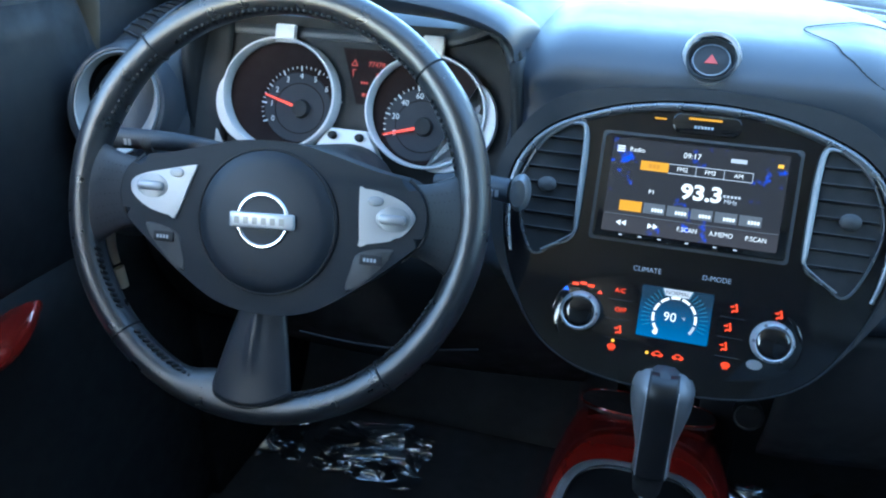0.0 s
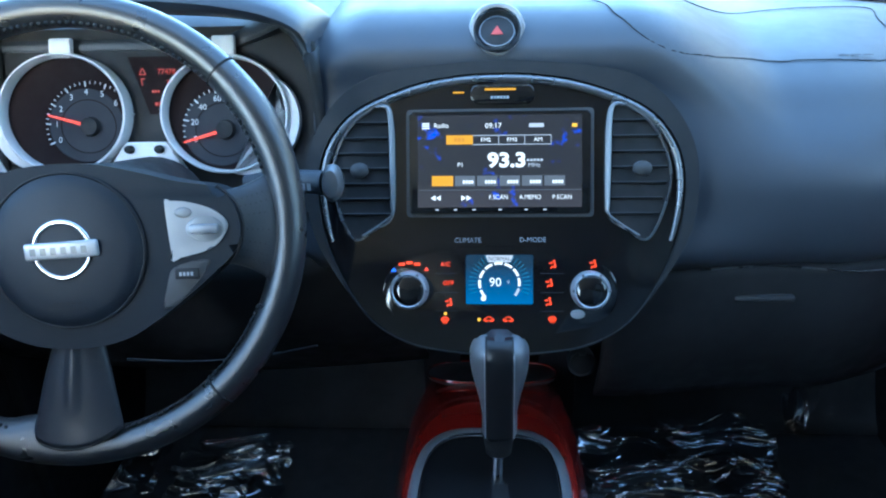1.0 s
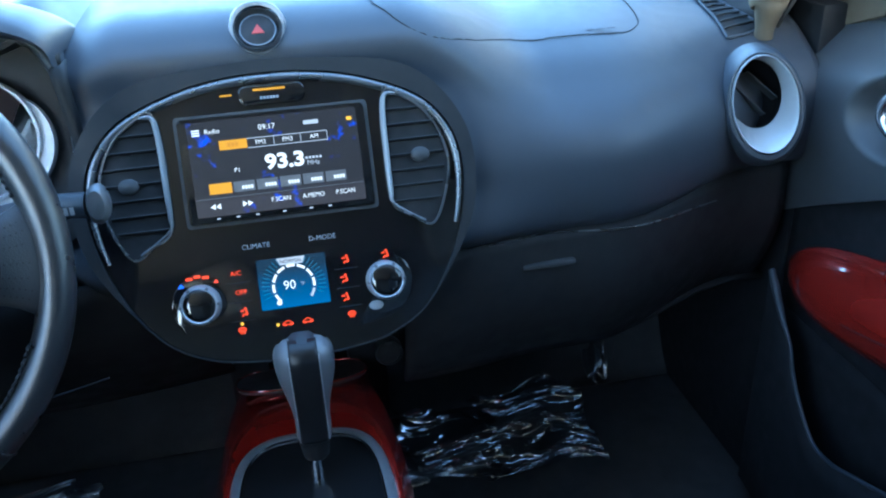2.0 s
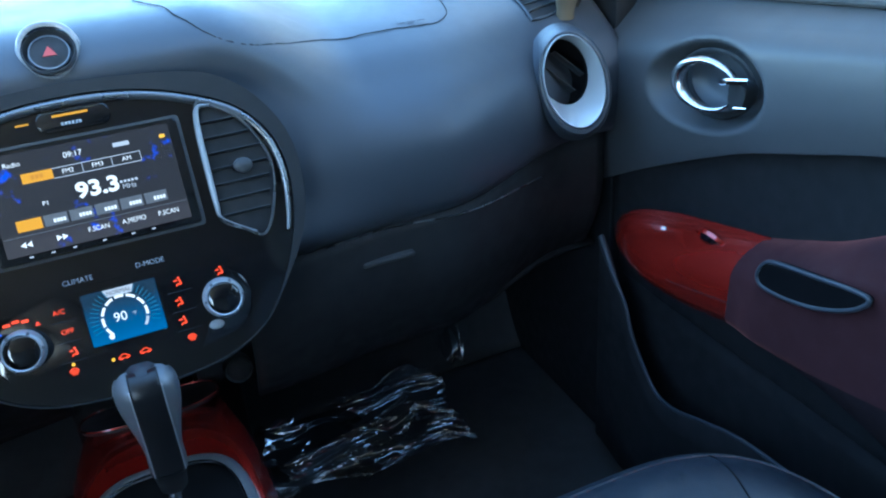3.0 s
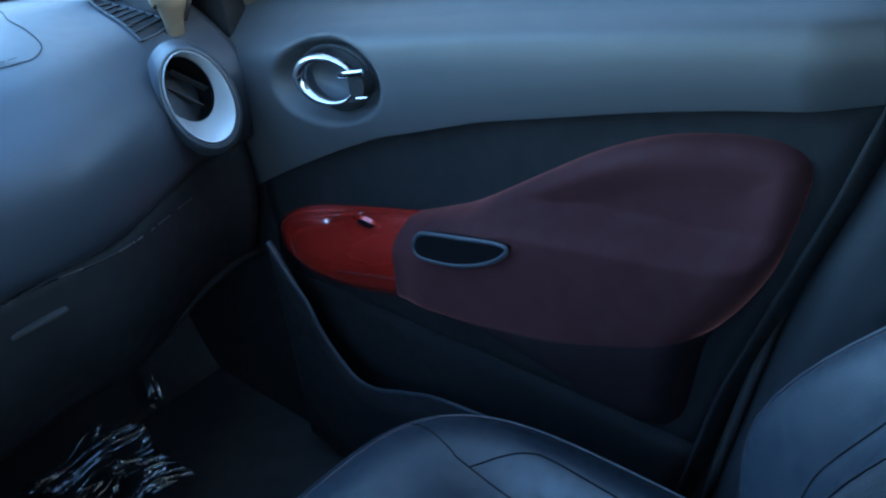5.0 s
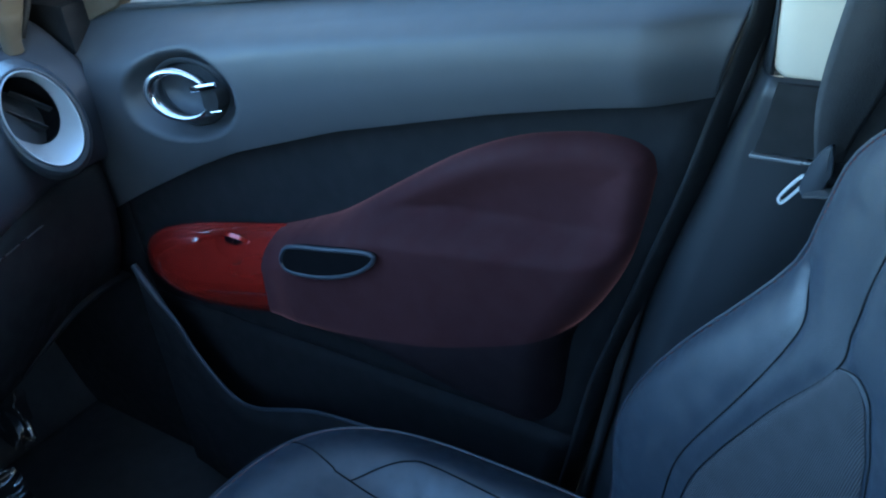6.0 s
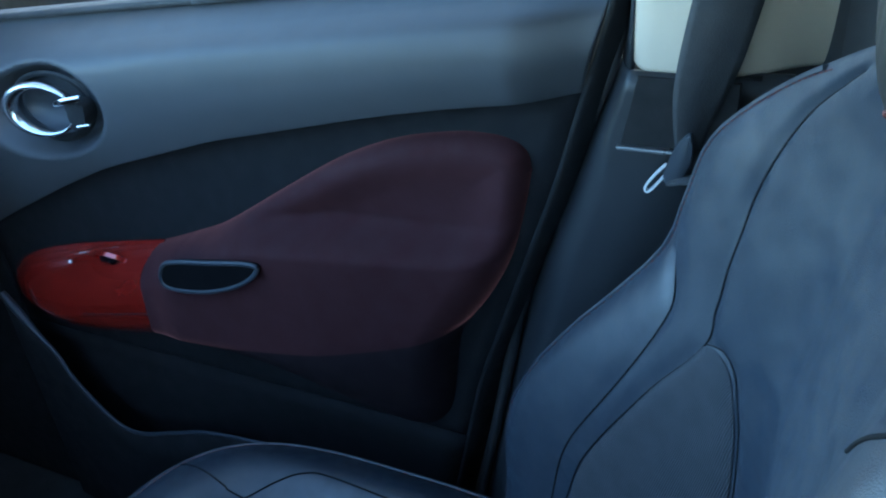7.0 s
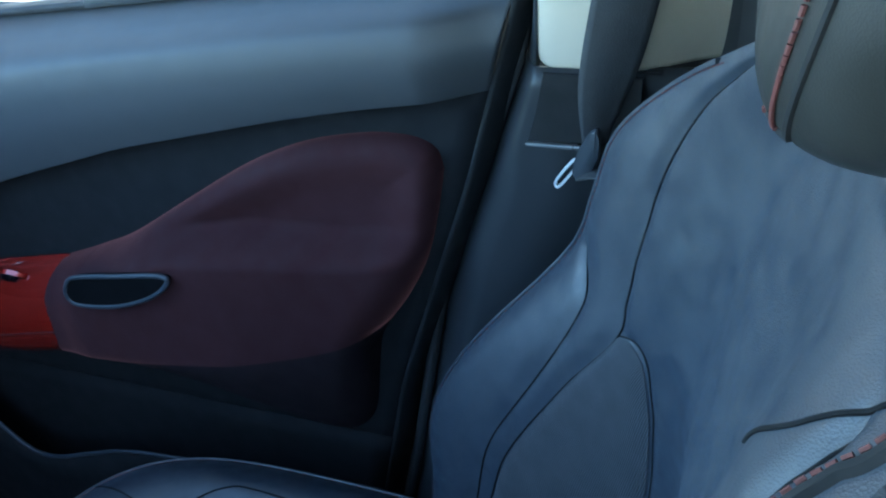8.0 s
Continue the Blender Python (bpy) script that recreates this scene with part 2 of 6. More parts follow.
def bm_lathe(profile, seg=40, center=(0, 0, 0), sx=1.0, sy=1.0):
    """Turns (radius, height) pairs about the local z axis."""
    def fn(u, v):
        k = min(len(profile) - 1, int(round(v * (len(profile) - 1))))
        r, h = profile[k]
        a = 2 * math.pi * u
        return Vector((center[0] + r * sx * math.cos(a), center[1] + r * sy * math.sin(a), center[2] + h))
    return bm_grid(fn, seg, len(profile), wrap_u=True)


def bm_tube(pts, r, closed=False, seg=10, flat=1.0, caps=True, up=(0, 0, 1)):
    """A round bar along pts; r a number or a function of 0..1; flat squeezes it along its second axis."""
    P = [Vector((*p, 0)) if len(p) == 2 else Vector(p) for p in pts]
    bm = bmesh.new()
    rings, n, prev = [], len(P), None
    for i, p in enumerate(P):
        if closed:
            d = P[(i + 1) % n] - P[i - 1]
        else:
            d = P[min(n - 1, i + 1)] - P[max(0, i - 1)]
        d.normalize()
        a = prev if prev is not None else Vector(up)
        a = a - d * a.dot(d)
        if a.length < 1e-5:
            a = Vector((1, 0, 0)) - d * d.x
        a.normalize()
        prev = a
        b = d.cross(a)
        rr = r(i / max(1, n - 1)) if callable(r) else r
        rings.append([bm.verts.new(p + (a * math.cos(2 * math.pi * k / seg) * flat + b * math.sin(2 * math.pi * k / seg)) * rr) for k in range(seg)])
    for i in range(n if closed else n - 1):
        A, B = rings[i], rings[(i + 1) % n]
        for k in range(seg):
            bm.faces.new((A[k], A[(k + 1) % seg], B[(k + 1) % seg], B[k]))
    if caps and not closed:
        bm.faces.new(rings[0][::-1])
        bm.faces.new(rings[-1])
    return bm


def bm_prism(outline, z0, z1, bevel=0.0, seg=3):
    """A plate with the outline (x, y) from z0 to z1, its front edge rounded."""
    bm = bmesh.new()
    pts = [Vector((p[0], p[1], 0)) for p in outline]
    area = sum(pts[i - 1].x * pts[i].y - pts[i].x * pts[i - 1].y for i in range(len(pts)))
    if area < 0:
        pts.reverse()
    lo = [bm.verts.new((p.x, p.y, z0)) for p in pts]
    hi = [bm.verts.new((p.x, p.y, z1)) for p in pts]
    n = len(pts)
    top = bm.faces.new(hi)
    bm.faces.new(lo[::-1])
    for i in range(n):
        bm.faces.new((lo[i], lo[(i + 1) % n], hi[(i + 1) % n], hi[i]))
    if bevel:
        bmesh.ops.bevel(bm, geom=list(top.edges), offset=bevel, segments=seg, affect="EDGES", profile=0.5)
    return bm


def bm_ring(outer, inner, z0, z1):
    """A frame between two outlines of equal count, from z0 to z1."""
    bm = bmesh.new()
    n = len(outer)
    L = [[bm.verts.new((p[0], p[1], z)) for p in o] for o, z in ((outer, z0), (outer, z1), (inner, z1), (inner, z0))]
    for k in range(4):
        A, B = L[k], L[(k + 1) % 4]
        for i in range(n):
            bm.faces.new((A[i], A[(i + 1) % n], B[(i + 1) % n], B[i]))
    return bm


def ellipse(cx, cy, rx, ry, n=48):
    return [(cx + rx * math.cos(2 * math.pi * k / n), cy + ry * math.sin(2 * math.pi * k / n)) for k in range(n)]


def rrect(x0, y0, x1, y1, r, n=5):
    out = []
    for cx, cy, a in ((x1 - r, y1 - r, 0), (x0 + r, y1 - r, 90), (x0 + r, y0 + r, 180), (x1 - r, y0 + r, 270)):
        out += [(cx + r * math.cos(radians(a + 90 * k / n)), cy + r * math.sin(radians(a + 90 * k / n))) for k in range(n + 1)]
    return out


def inset(outline, d):
    """The outline drawn in by about d."""
    n = len(outline)
    P = [Vector((p[0], p[1])) for p in outline]
    area = sum(P[i - 1].x * P[i].y - P[i].x * P[i - 1].y for i in range(n))
    s = 1 if area > 0 else -1
    out = []
    for i in range(n):
        t = (P[(i + 1) % n] - P[i - 1])
        t.normalize()
        out.append((P[i].x - s * t.y * d, P[i].y + s * t.x * d))
    return out


def bm_text(words, size, x=0.0, y=0.0, z=0.0, wide=1.0, bold=0.0, align="CENTER"):
    c = bpy.data.curves.new("words", "FONT")
    c.body, c.size, c.align_x, c.align_y, c.offset = words, size, align, "CENTER", bold
    c.resolution_u = 3
    ob = new("words", c)
    me = bpy.data.meshes.new_from_object(ob.evaluated_get(bpy.context.evaluated_depsgraph_get()))
    bpy.data.objects.remove(ob)
    bm = bmesh.new()
    bm.from_mesh(me)
    bpy.data.meshes.remove(me)
    for v in bm.verts:
        v.co = Vector((v.co.x * wide + x, v.co.y + y, v.co.z + z))
    return bm


def bm_bars(x0, y0, x1, y1, z, n, gap=0.3):
    """Short plain bars in a row, for print that cannot be read."""
    bm = bmesh.new()
    w = (x1 - x0) / n
    for k in range(n):
        a, b = x0 + k * w, x0 + (k + 1 - gap) * w
        bm.faces.new([bm.verts.new(p) for p in ((a, y0, z), (b, y0, z), (b, y1, z), (a, y1, z))])
    return bm


def bm_rect(x0, y0, x1, y1, z):
    bm = bmesh.new()
    bm.faces.new([bm.verts.new(p) for p in ((x0, y0, z), (x1, y0, z), (x1, y1, z), (x0, y1, z))])
    return bm


def join(*bms):
    out = bmesh.new()
    for b in bms:
        me = bpy.data.meshes.new("tmp")
        b.to_mesh(me)
        out.from_mesh(me)
        bpy.data.meshes.remove(me)
        b.free()
    return out


def part(name, bm, material, parent=None, label="", solid=0.0, smooth=True, m=None, flip=False):
    """Links a bmesh as one mesh object, under a thing or under a part."""
    if m is not None:
        bm.transform(m)
    bmesh.ops.recalc_face_normals(bm, faces=bm.faces)
    me = bpy.data.meshes.new(name)
    bm.to_mesh(me)
    bm.free()
    me.materials.append(material)
    if smooth:
        for p in me.polygons:
            p.use_smooth = len(p.vertices) < 5
        me.set_sharp_from_angle(angle=radians(38))
    ob = new(name, me)
    if solid:
        s = ob.modifiers.new("thickness", "SOLIDIFY")
        s.thickness, s.offset = solid, 0.0
    if parent is not None:
        ob.parent = parent
    if label:
        ob["label"] = label
    return ob


def thing(name, m, label, category, group="", kind=""):
    e = new(name)
    e.matrix_world = m
    e.empty_display_size = 0.02
    return tagged(e, label, category, group, kind)


def frame_at(origin, tilt, turn=0.0):
    """A panel's frame: x to the right, y up along it, z out of it towards the cabin's rear; tilt: degrees its head leans forward."""
    return pose(*origin, 90 - tilt, 0, turn)

# ---- the shell of the car ----
def slab(name, label, x0, x1, y0, y1, z0, z1, material, bevel=0.004):
    ob = part(name, bm_box((x0 + x1) / 2, (y0 + y1) / 2, (z0 + z1) / 2, x1 - x0, y1 - y0, z1 - z0, bevel), material)
    return tagged(ob, label, name.split("_")[0], kind="structure")


def ground_fn(u, v):
    r = 400 * (u ** 3)
    a = 2 * math.pi * v
    return Vector((r * math.cos(a), r * math.sin(a), -0.36))


tagged(part("ground", bm_grid(ground_fn, 24, 48, wrap_v=True), M_ground), "pale sunlit concrete ground round the car", "ground", kind="structure")
# added wall that hides sky from the right end of the dashboard
slab("backdrop_wall", "plain grey wall added beside the car to block sky", 4.8, 5.0, 0.6, 15.0, -0.40, 4.2, M_ground, 0.02)
slab("floor", "dark carpeted cabin floor", -0.78, 0.78, -1.6, 0.75, 0.0, 0.05, M_carpet)
firewall = part("firewall", bm_grid(lambda u, v: Vector((-0.78 + 1.56 * u, 0.50 + 0.26 * v, 0.05 + 0.74 * v ** 1.4)), 20, 16), M_carpet, solid=0.02)
tagged(firewall, "dark carpeted toe board rising under the dashboard", "wall", kind="structure")
# unseen solid rear, added against light and its reflection in the gloss fascia
slab("wall_rear", "dark unseen rear wall added to keep light out", -0.80, 0.80, -1.62, -1.58, 0.0, 1.30, M_dark)
slab("ceiling", "pale cloth headliner of the car", -0.62, 0.62, -0.75, -0.25, 1.27, 1.30, M_cream)
# unseen, and wider than the front headliner to keep sun off the pillars
slab("ceiling_rear", "unseen pale headliner over the rear, widened to block the sun", -0.80, 0.80, -1.6, -0.75, 1.27, 1.30, M_cream)


def bar(name, label, pts, r, material, flat=1.0):
    ob = part(name, bm_tube(spline(pts, 8), r, seg=14, flat=flat), material)
    return tagged(ob, label, "pillar", kind="structure")


for s in (-1, 1):
    bar("trim", "cream windscreen pillar trim", ((s * 0.748, 0.46, 0.84), (s * 0.70, 0.14, 1.03), (s * 0.62, -0.26, 1.27)), 0.045, M_cream, 0.7)
    bar("trim", "cream roof rail trim over the side windows", ((s * 0.62, -0.25, 1.27), (s * 0.63, -0.7, 1.29), (s * 0.60, -1.55, 1.24)), 0.04, M_cream)
    foot = ((0.602, 0.222, 0.762), (0.602, 0.216, 0.80), (0.606, 0.206, 0.84), (0.645, 0.08, 1.07)) if s > 0 else ((-0.702, 0.105, 0.78), (-0.697, 0.100, 0.86), (-0.69, 0.07, 0.97), (-0.66, 0.0, 1.14))
    bar("trim", "beige pillar foot beside the dashboard", foot, lambda t: 0.012 + 0.012 * smoothstep(0.1, 0.5, t), M_tan, 0.9)


def foot_fn(u, v, side=1):
    """The dark corner panel between the dashboard's end, the windscreen and the pillar."""
    a = Vector((0.614 - 0.044 * smoothstep(0.0, 0.5, u) if side > 0 else 0.567 + 0.012 * u, 0.215 + 0.28 * u, 0.775))
    b_ = Vector((0.672 + 0.02 * u, 0.17 + 0.27 * u, 0.98 - 0.16 * u))
    return a + (b_ - a) * v + Vector((0.012 * math.sin(math.pi * v), 0, 0))


for s in (1, -1):
    foot = part("trim", bm_grid(lambda u, v: Vector((s * foot_fn(u, v, s).x - (0.030 * (1 - v) if s < 0 else 0), foot_fn(u, v, s).y, foot_fn(u, v, s).z + (0.045 * (1 - v) if s < 0 else 0))), 20, 14), M_rubber, solid=0.006)
    tagged(foot, "dark corner trim between windscreen and dashboard", "trim", kind="structure")


def far_y(x):
    """Where the dashboard ends under the windscreen, which sweeps back to both sides."""
    return max(0.40, 0.865 - 0.72 * math.sqrt(x * x + 0.0009) + 0.02)


windscreen = part("window_1", bm_grid(lambda u, v: Vector(((-0.68 + 1.36 * u) * (1 - 0.1 * v), (far_y(-0.68 + 1.36 * u) + 0.06) * (1 - v) + (-0.28 + 0.03 * (1 - (2 * u - 1) ** 2)) * v, 0.806 + 0.484 * v)), 24, 12), M_glass)
windscreen.visible_shadow = False
tagged(windscreen, "clear windscreen glass above the dashboard", "window", kind="structure")


# ---- dashboard ----
def centre_w(x):
    return 1 - smoothstep(0.13, 0.30, abs(x))


def driver_w(x):
    return smoothstep(-0.175, -0.225, x) * (1 - smoothstep(-0.53, -0.58, x))


def outer_w(x):
    return smoothstep(0.34, 0.60, abs(x))


def dash_profile(x):
    c, d, o = centre_w(x), driver_w(x), outer_w(x)
    if x < 0:
        o = -0.55 * smoothstep(-0.54, -0.60, x)
    d_top = smoothstep(-0.175, -0.225, x)
    top = 0.808 + 0.052 * c - 0.006 * max(0.0, o) * (1 - d_top) + (0.05 - 0.015 * smoothstep(-0.52, -0.62, x)) * d_top
    yf = far_y(x)
    e_ = (1 - c) * (1 - d)
    rear = 0.115 - 0.012 * c + 0.095 * o + 0.03 * d
    face = 0.055 * (1 - c) + 0.066 * c + 0.105 * o + 0.13 * d
    low = 0.065 * (1 - c) + 0.045 * c + 0.105 * o + 0.04 * d
    return [(yf + 0.02, 0.792), (yf * 0.84, top * 0.6 + 0.796 * 0.4), (min(0.35, yf * 0.70), top + 0.002), (rear + 0.11, top + 0.001 - 0.009 * e_), (rear + 0.040, top - 0.006 - 0.020 * e_), (rear - 0.004 * e_, top - 0.030 - 0.020 * e_),
            (face + 0.022 + 0.012 * c, 0.765 + 0.02 * c + 0.04 * d - 0.030 * e_), (face + 0.002 * e_, 0.715 - 0.006 * e_), (face - 0.004 - 0.010 * c, 0.675), (low - 0.012, 0.640), (low - 0.004, 0.622), (low + 0.012, 0.617), (low + 0.10, 0.617)]


def dash_fn(u, v):
    x = -0.655 + 1.31 * u
    P = dash_profile(x)
    f = v * (len(P) - 1)
    i = min(len(P) - 2, int(f))
    t = f - i
    p0, p1, p2, p3 = (Vector(P[max(0, min(len(P) - 1, i + k))]) for k in (-1, 0, 1, 2))
    q = 0.5 * (2 * p1 + (p2 - p0) * t + (2 * p0 - 5 * p1 + 4 * p2 - p3) * t * t + (3 * p1 - p0 - 3 * p2 + p3) * t ** 3)
    return Vector((x, q.x, q.y))


dashboard = thing("dashboard", Matrix(), "soft dark grey moulded dashboard under the windscreen", "dashboard")
part("dash_pad", bm_grid(dash_fn, 150, 97), M_dash, dashboard, solid=0.004)


def dash_at(x, y):
    """The height of the pad's top at (x, y)."""
    u = (x + 0.655) / 1.31
    last = dash_fn(u, 0.0)
    for k in range(1, 120):
        q = dash_fn(u, k / 240)
        if (q.y - y) * (last.y - y) <= 0:
            return q.z + 0.002
        last = q
    return last.z


# black seal, pale line and outer cowl at the foot of the windscreen
seal = part("trim", bm_grid(lambda u, v: Vector((-0.60 + 1.2 * u, far_y(-0.60 + 1.2 * u) + 0.055 * v, 0.7985 + 0.010 * v)), 60, 4), M_gloss, solid=0.004)
tagged(seal, "black seal band at the foot of the windscreen", "trim", kind="structure")
edge = part("trim", bm_tube([(-0.60 + 0.02 * k, far_y(-0.60 + 0.02 * k) + 0.058, 0.8105) for k in range(61)], 0.0022, seg=6), M_silver)
tagged(edge, "thin pale edge of the windscreen seal", "trim", kind="structure")
scuttle = part("trim", bm_grid(lambda u, v: Vector((-0.68 + 1.36 * u, far_y(-0.68 + 1.36 * u) + 0.065 + 0.16 * v, 0.806 + 0.010 * v)), 40, 4), M_dark, solid=0.004)
tagged(scuttle, "dark scuttle panel outside the windscreen", "trim", kind="structure")

# the airbag lid's groove and print
lid = spline([(0.0835, 0.2134), (0.1082, 0.1607), (0.1135, 0.142), (0.1223, 0.1282), (0.1312, 0.115), (0.1418, 0.1079), (0.155, 0.105), (0.1692, 0.1057), (0.1877, 0.1119), (0.216, 0.1311), (0.2646, 0.1744), (0.3061, 0.1845), (0.3379, 0.1858), (0.3706, 0.1875), (0.398, 0.1912), (0.4156, 0.1988), (0.4333, 0.2179), (0.4413, 0.2402), (0.4466, 0.2754), (0.4492, 0.322), (0.458, 0.40), (0.33, 0.37), (0.206, 0.30), (0.12, 0.25)], 8, closed=True)
part("airbag_lid_seam", bm_tube([(p.x, p.y, dash_at(p.x, p.y) + 0.0012) for p in lid], 0.0006, True, 6), M_seam, dashboard, "dark groove round the airbag lid")

part("airbag_print", join(*[bm_rect(0.361 + 0.013 * k, 0.1965, 0.361 + 0.013 * k + 0.010, 0.2000, dash_at(0.380, 0.200) + 0.0015) for k in range(3)]), M_seam, dashboard, "faint print on the airbag lid", smooth=False)

# lower part: under-dash panels
part("lower_panel", bm_grid(lambda u, v: Vector((-0.64 + 0.55 * u, 0.075 - 0.03 * math.sin(math.pi * u) + 0.10 * v * v, 0.625 - 0.20 * v)), 24, 10), M_black, dashboard, solid=0.006)
part("knee_panel_seam", bm_tube([(-0.42 + 0.22 * k / 12, 0.052, 0.500 + 0.02 * (k / 12) - 0.010 * math.sin(math.pi * k / 12)) for k in range(13)], 0.0012, seg=6), M_dash, dashboard)

# ---- glove box ----
glove = thing("glove_box", Matrix(), "closed black glove box lid with a recessed pull", "glove box")


def low_y(x):
    return dash_profile(x)[10][0]


def lid_fn(u, v):
    x = 0.110 + 0.520 * u
    return Vector((x, low_y(x) + 0.010 - 0.010 * math.sin(math.pi * v) + 0.045 * v * v, 0.614 - 0.185 * v))


part("lid", bm_grid(lid_fn, 40, 14), M_black, glove, solid=0.008)
# the light line along the lid's top edge, built as a satin tube
part("lid_highlight", bm_tube([lid_fn((x - 0.110) / 0.520, (0.614 - 0.613 + 0.150 * max(0.0, x - 0.27) ** 1.25) / 0.185) + Vector((0, -0.0052, 0)) for x in [0.205 + 0.0125 * k for k in range(26)]], 0.0010, seg=6), M_edge, glove, "thin bright tube for the highlight on the lid's edge")
part("pull", bm_box(0.275, low_y(0.275) + 0.001, 0.577, 0.062, 0.010, 0.007, 0.003), M_dark, glove, "dark grey pull strip")
part("lower_shelf", bm_grid(lambda u, v: Vector((0.18 + 0.46 * u, 0.115 + 0.09 * outer_w(0.18 + 0.46 * u) + 0.25 * v, 0.428 - 0.02 * v)), 10, 6), M_black, glove, solid=0.006)
for s in (-1, 1):
    slab("wall_kick", "dark carpeted side of the footwell", min(s * 0.665, s * 0.70), max(s * 0.665, s * 0.70), 0.20, 0.78, 0.05, 0.80, M_insert)
    slab("wall_tunnel", "dark carpeted side of the tunnel", min(s * 0.05, s * 0.10), max(s * 0.05, s * 0.10), 0.20, 0.72, 0.05, 0.52, M_insert)

# ---- centre stack ----
SF = frame_at((0, 0, 0.62), 24.2)
half = [(0.0, 0.210), (0.048, 0.207), (0.092, 0.197), (0.140, 0.176), (0.168, 0.145), (0.178, 0.105), (0.172, 0.055), (0.153, 0.008), (0.124, -0.032), (0.085, -0.054), (0.04, -0.062)]
arch = spline(half + [(0.0, -0.063)] + [(-x, y) for x, y in half[:0:-1]], 5, closed=True)
arch2 = [(p.x, p.y) for p in arch]
stack = thing("centre_stack", SF, "gloss black arched centre stack with chrome edging", "console")
wide = inset(arch2, -0.011)
wide = [(a[0] + (w_[0] - a[0]) * k, a[1] + (w_[1] - a[1]) * k) for a, w_ in zip(arch2, wide) for k in (0.02 + 0.98 * smoothstep(-0.02, 0.08, a[1]) + 0.9 * math.exp(-((abs(a[0]) - 0.12) / 0.045) ** 2) * smoothstep(0.08, 0.14, a[1]),)]
part("shroud", bm_ring(wide, inset(arch2, 0.0006), -0.06, 0.005), M_black, stack, "matt dark grey surround")
part("fascia", bm_prism(arch2, -0.06, 0.0, 0.004), M_gloss, stack)
top_edge = [p for p in arch if p.y > 0.045]
i0 = next(i for i in range(len(arch)) if arch[i].y > 0.045 and arch[i - 1].y <= 0.045)
run = [Vector((*q, 0)) for q in (inset(arch2, 0.0055)[(i0 + k) % len(arch)] for k in range(len(top_edge)))]
part("chrome_edging", bm_tube([(p.x, p.y, 0.0010) for p in run], lambda t: 0.0042 - 0.0022 * abs(2 * t - 1) ** 4, seg=10), M_edge, stack, "thin satin chrome line over the fascia")

vent_pts = [(0.107, 0.179), (0.128, 0.173), (0.149, 0.153), (0.163, 0.1155), (0.157, 0.078), (0.1416, 0.049), (0.123, 0.058), (0.104, 0.073), (0.1045, 0.12)]
for s in (1, -1):
    o = [(s * p.x, p.y) for p in spline(vent_pts, 6, closed=True)]
    vent = thing("air_vent", SF, "slatted black air vent with a chrome rim", "vent", group="centre stack vents")
    part("rim", bm_ring(inset(o, -0.0010), inset(o, 0.0008), -0.004, 0.0055), M_edge, vent)
    part("rim_edge", bm_tube(spline([(s * x, y, 0.0045) for x, y in ((0.120, 0.1775), (0.108, 0.1765), (0.1045, 0.155), (0.1038, 0.12), (0.1035, 0.085), (0.1045, 0.0735), (0.118, 0.0625), (0.134, 0.0525))], 6), lambda t: 0.0008 + 0.0022 * math.sin(math.pi * min(1.0, t * 1.35)) ** 0.7 if t < 0.74 else 0.0009, seg=8), M_knob, vent, "thick satin chrome inner edge")
    part("well", bm_prism(inset(o, 0.0005), 0.0006, 0.0012), M_seam, vent)
    for k in range(7):
        y = 0.073 + 0.0148 * k
        xs = [p[0] for i, p in enumerate(o) if (p[1] - y) * (o[i - 1][1] - y) <= 0]
        if len(xs) < 2:
            continue
        x0, x1 = min(xs), max(xs)
        m = pose((x0 + x1) / 2, y, 0.002, -25, 0, 0)
        part("slat", bm_box(0, 0, 0, x1 - x0 - 0.006, 0.0012, 0.007, 0.0005), M_slat, vent, m=m)
    tab = part("tab", bm_lathe([(0, 0.0075), (0.006, 0.007), (0.0085, 0.005), (0.009, 0.001)], 20, (s * 0.1365, 0.1165, 0.001), 1.05, 0.85), M_dark, vent, "grey thumb tab")

# radio
radio = thing("car_radio", SF, "double height touch screen car radio, switched on", "radio")
part("bezel", bm_prism(rrect(-0.0868, 0.0735, 0.0872, 0.1722, 0.003), 0.0, 0.006, 0.002), M_gloss, radio)
part("frame", bm_ring(rrect(-0.0900, 0.0705, 0.0905, 0.1750, 0.004), rrect(-0.0862, 0.0740, 0.0866, 0.1716, 0.003), 0.0, 0.004), M_dark, radio)
display = part("display", bm_prism(rrect(-0.079, 0.080, 0.079, 0.1685, 0.001), 0.006, 0.0066), M_screen, radio, "lit radio display with station list")
ZT = 0.0071


def lit(name, bm, material, parent):
    return part(name, bm, material, parent, smooth=False)


def sx(p):
    return -0.0782 + (p - 742) * (0.1568 / 288)


def sy(p):
    return 0.1680 - (p - 207) * (0.0878 / 160)


lit("menu_icon", join(*[bm_rect(sx(749), sy(219 + 4 * k), sx(762), sy(221.5 + 4 * k), ZT) for k in range(3)]), E_white, display)
lit("word", bm_text("Radio", 0.0062, sx(783), sy(224), ZT), E_white, display)
lit("word", bm_text("09:17", 0.0072, sx(875), sy(225), ZT), E_white, display)
lit("word", bm_rect(sx(938), sy(228), sx(964), sy(221), ZT), E_grey, display)
lit("speaker_icon", bm_rect(sx(1013), sy(228), sx(1022), sy(222), ZT), E_yellow, display)
lit("tab", bm_rect(sx(792), sy(257), sx(839), sy(241), ZT), E_amber, display)
lit("tab_print", bm_bars(sx(806), sy(252), sx(826), sy(246), ZT + 0.0003, 3), mat("amber_print", (0.02, 0.01, 0), emit=(0.5, 0.18, 0.01), power=0.5), display)
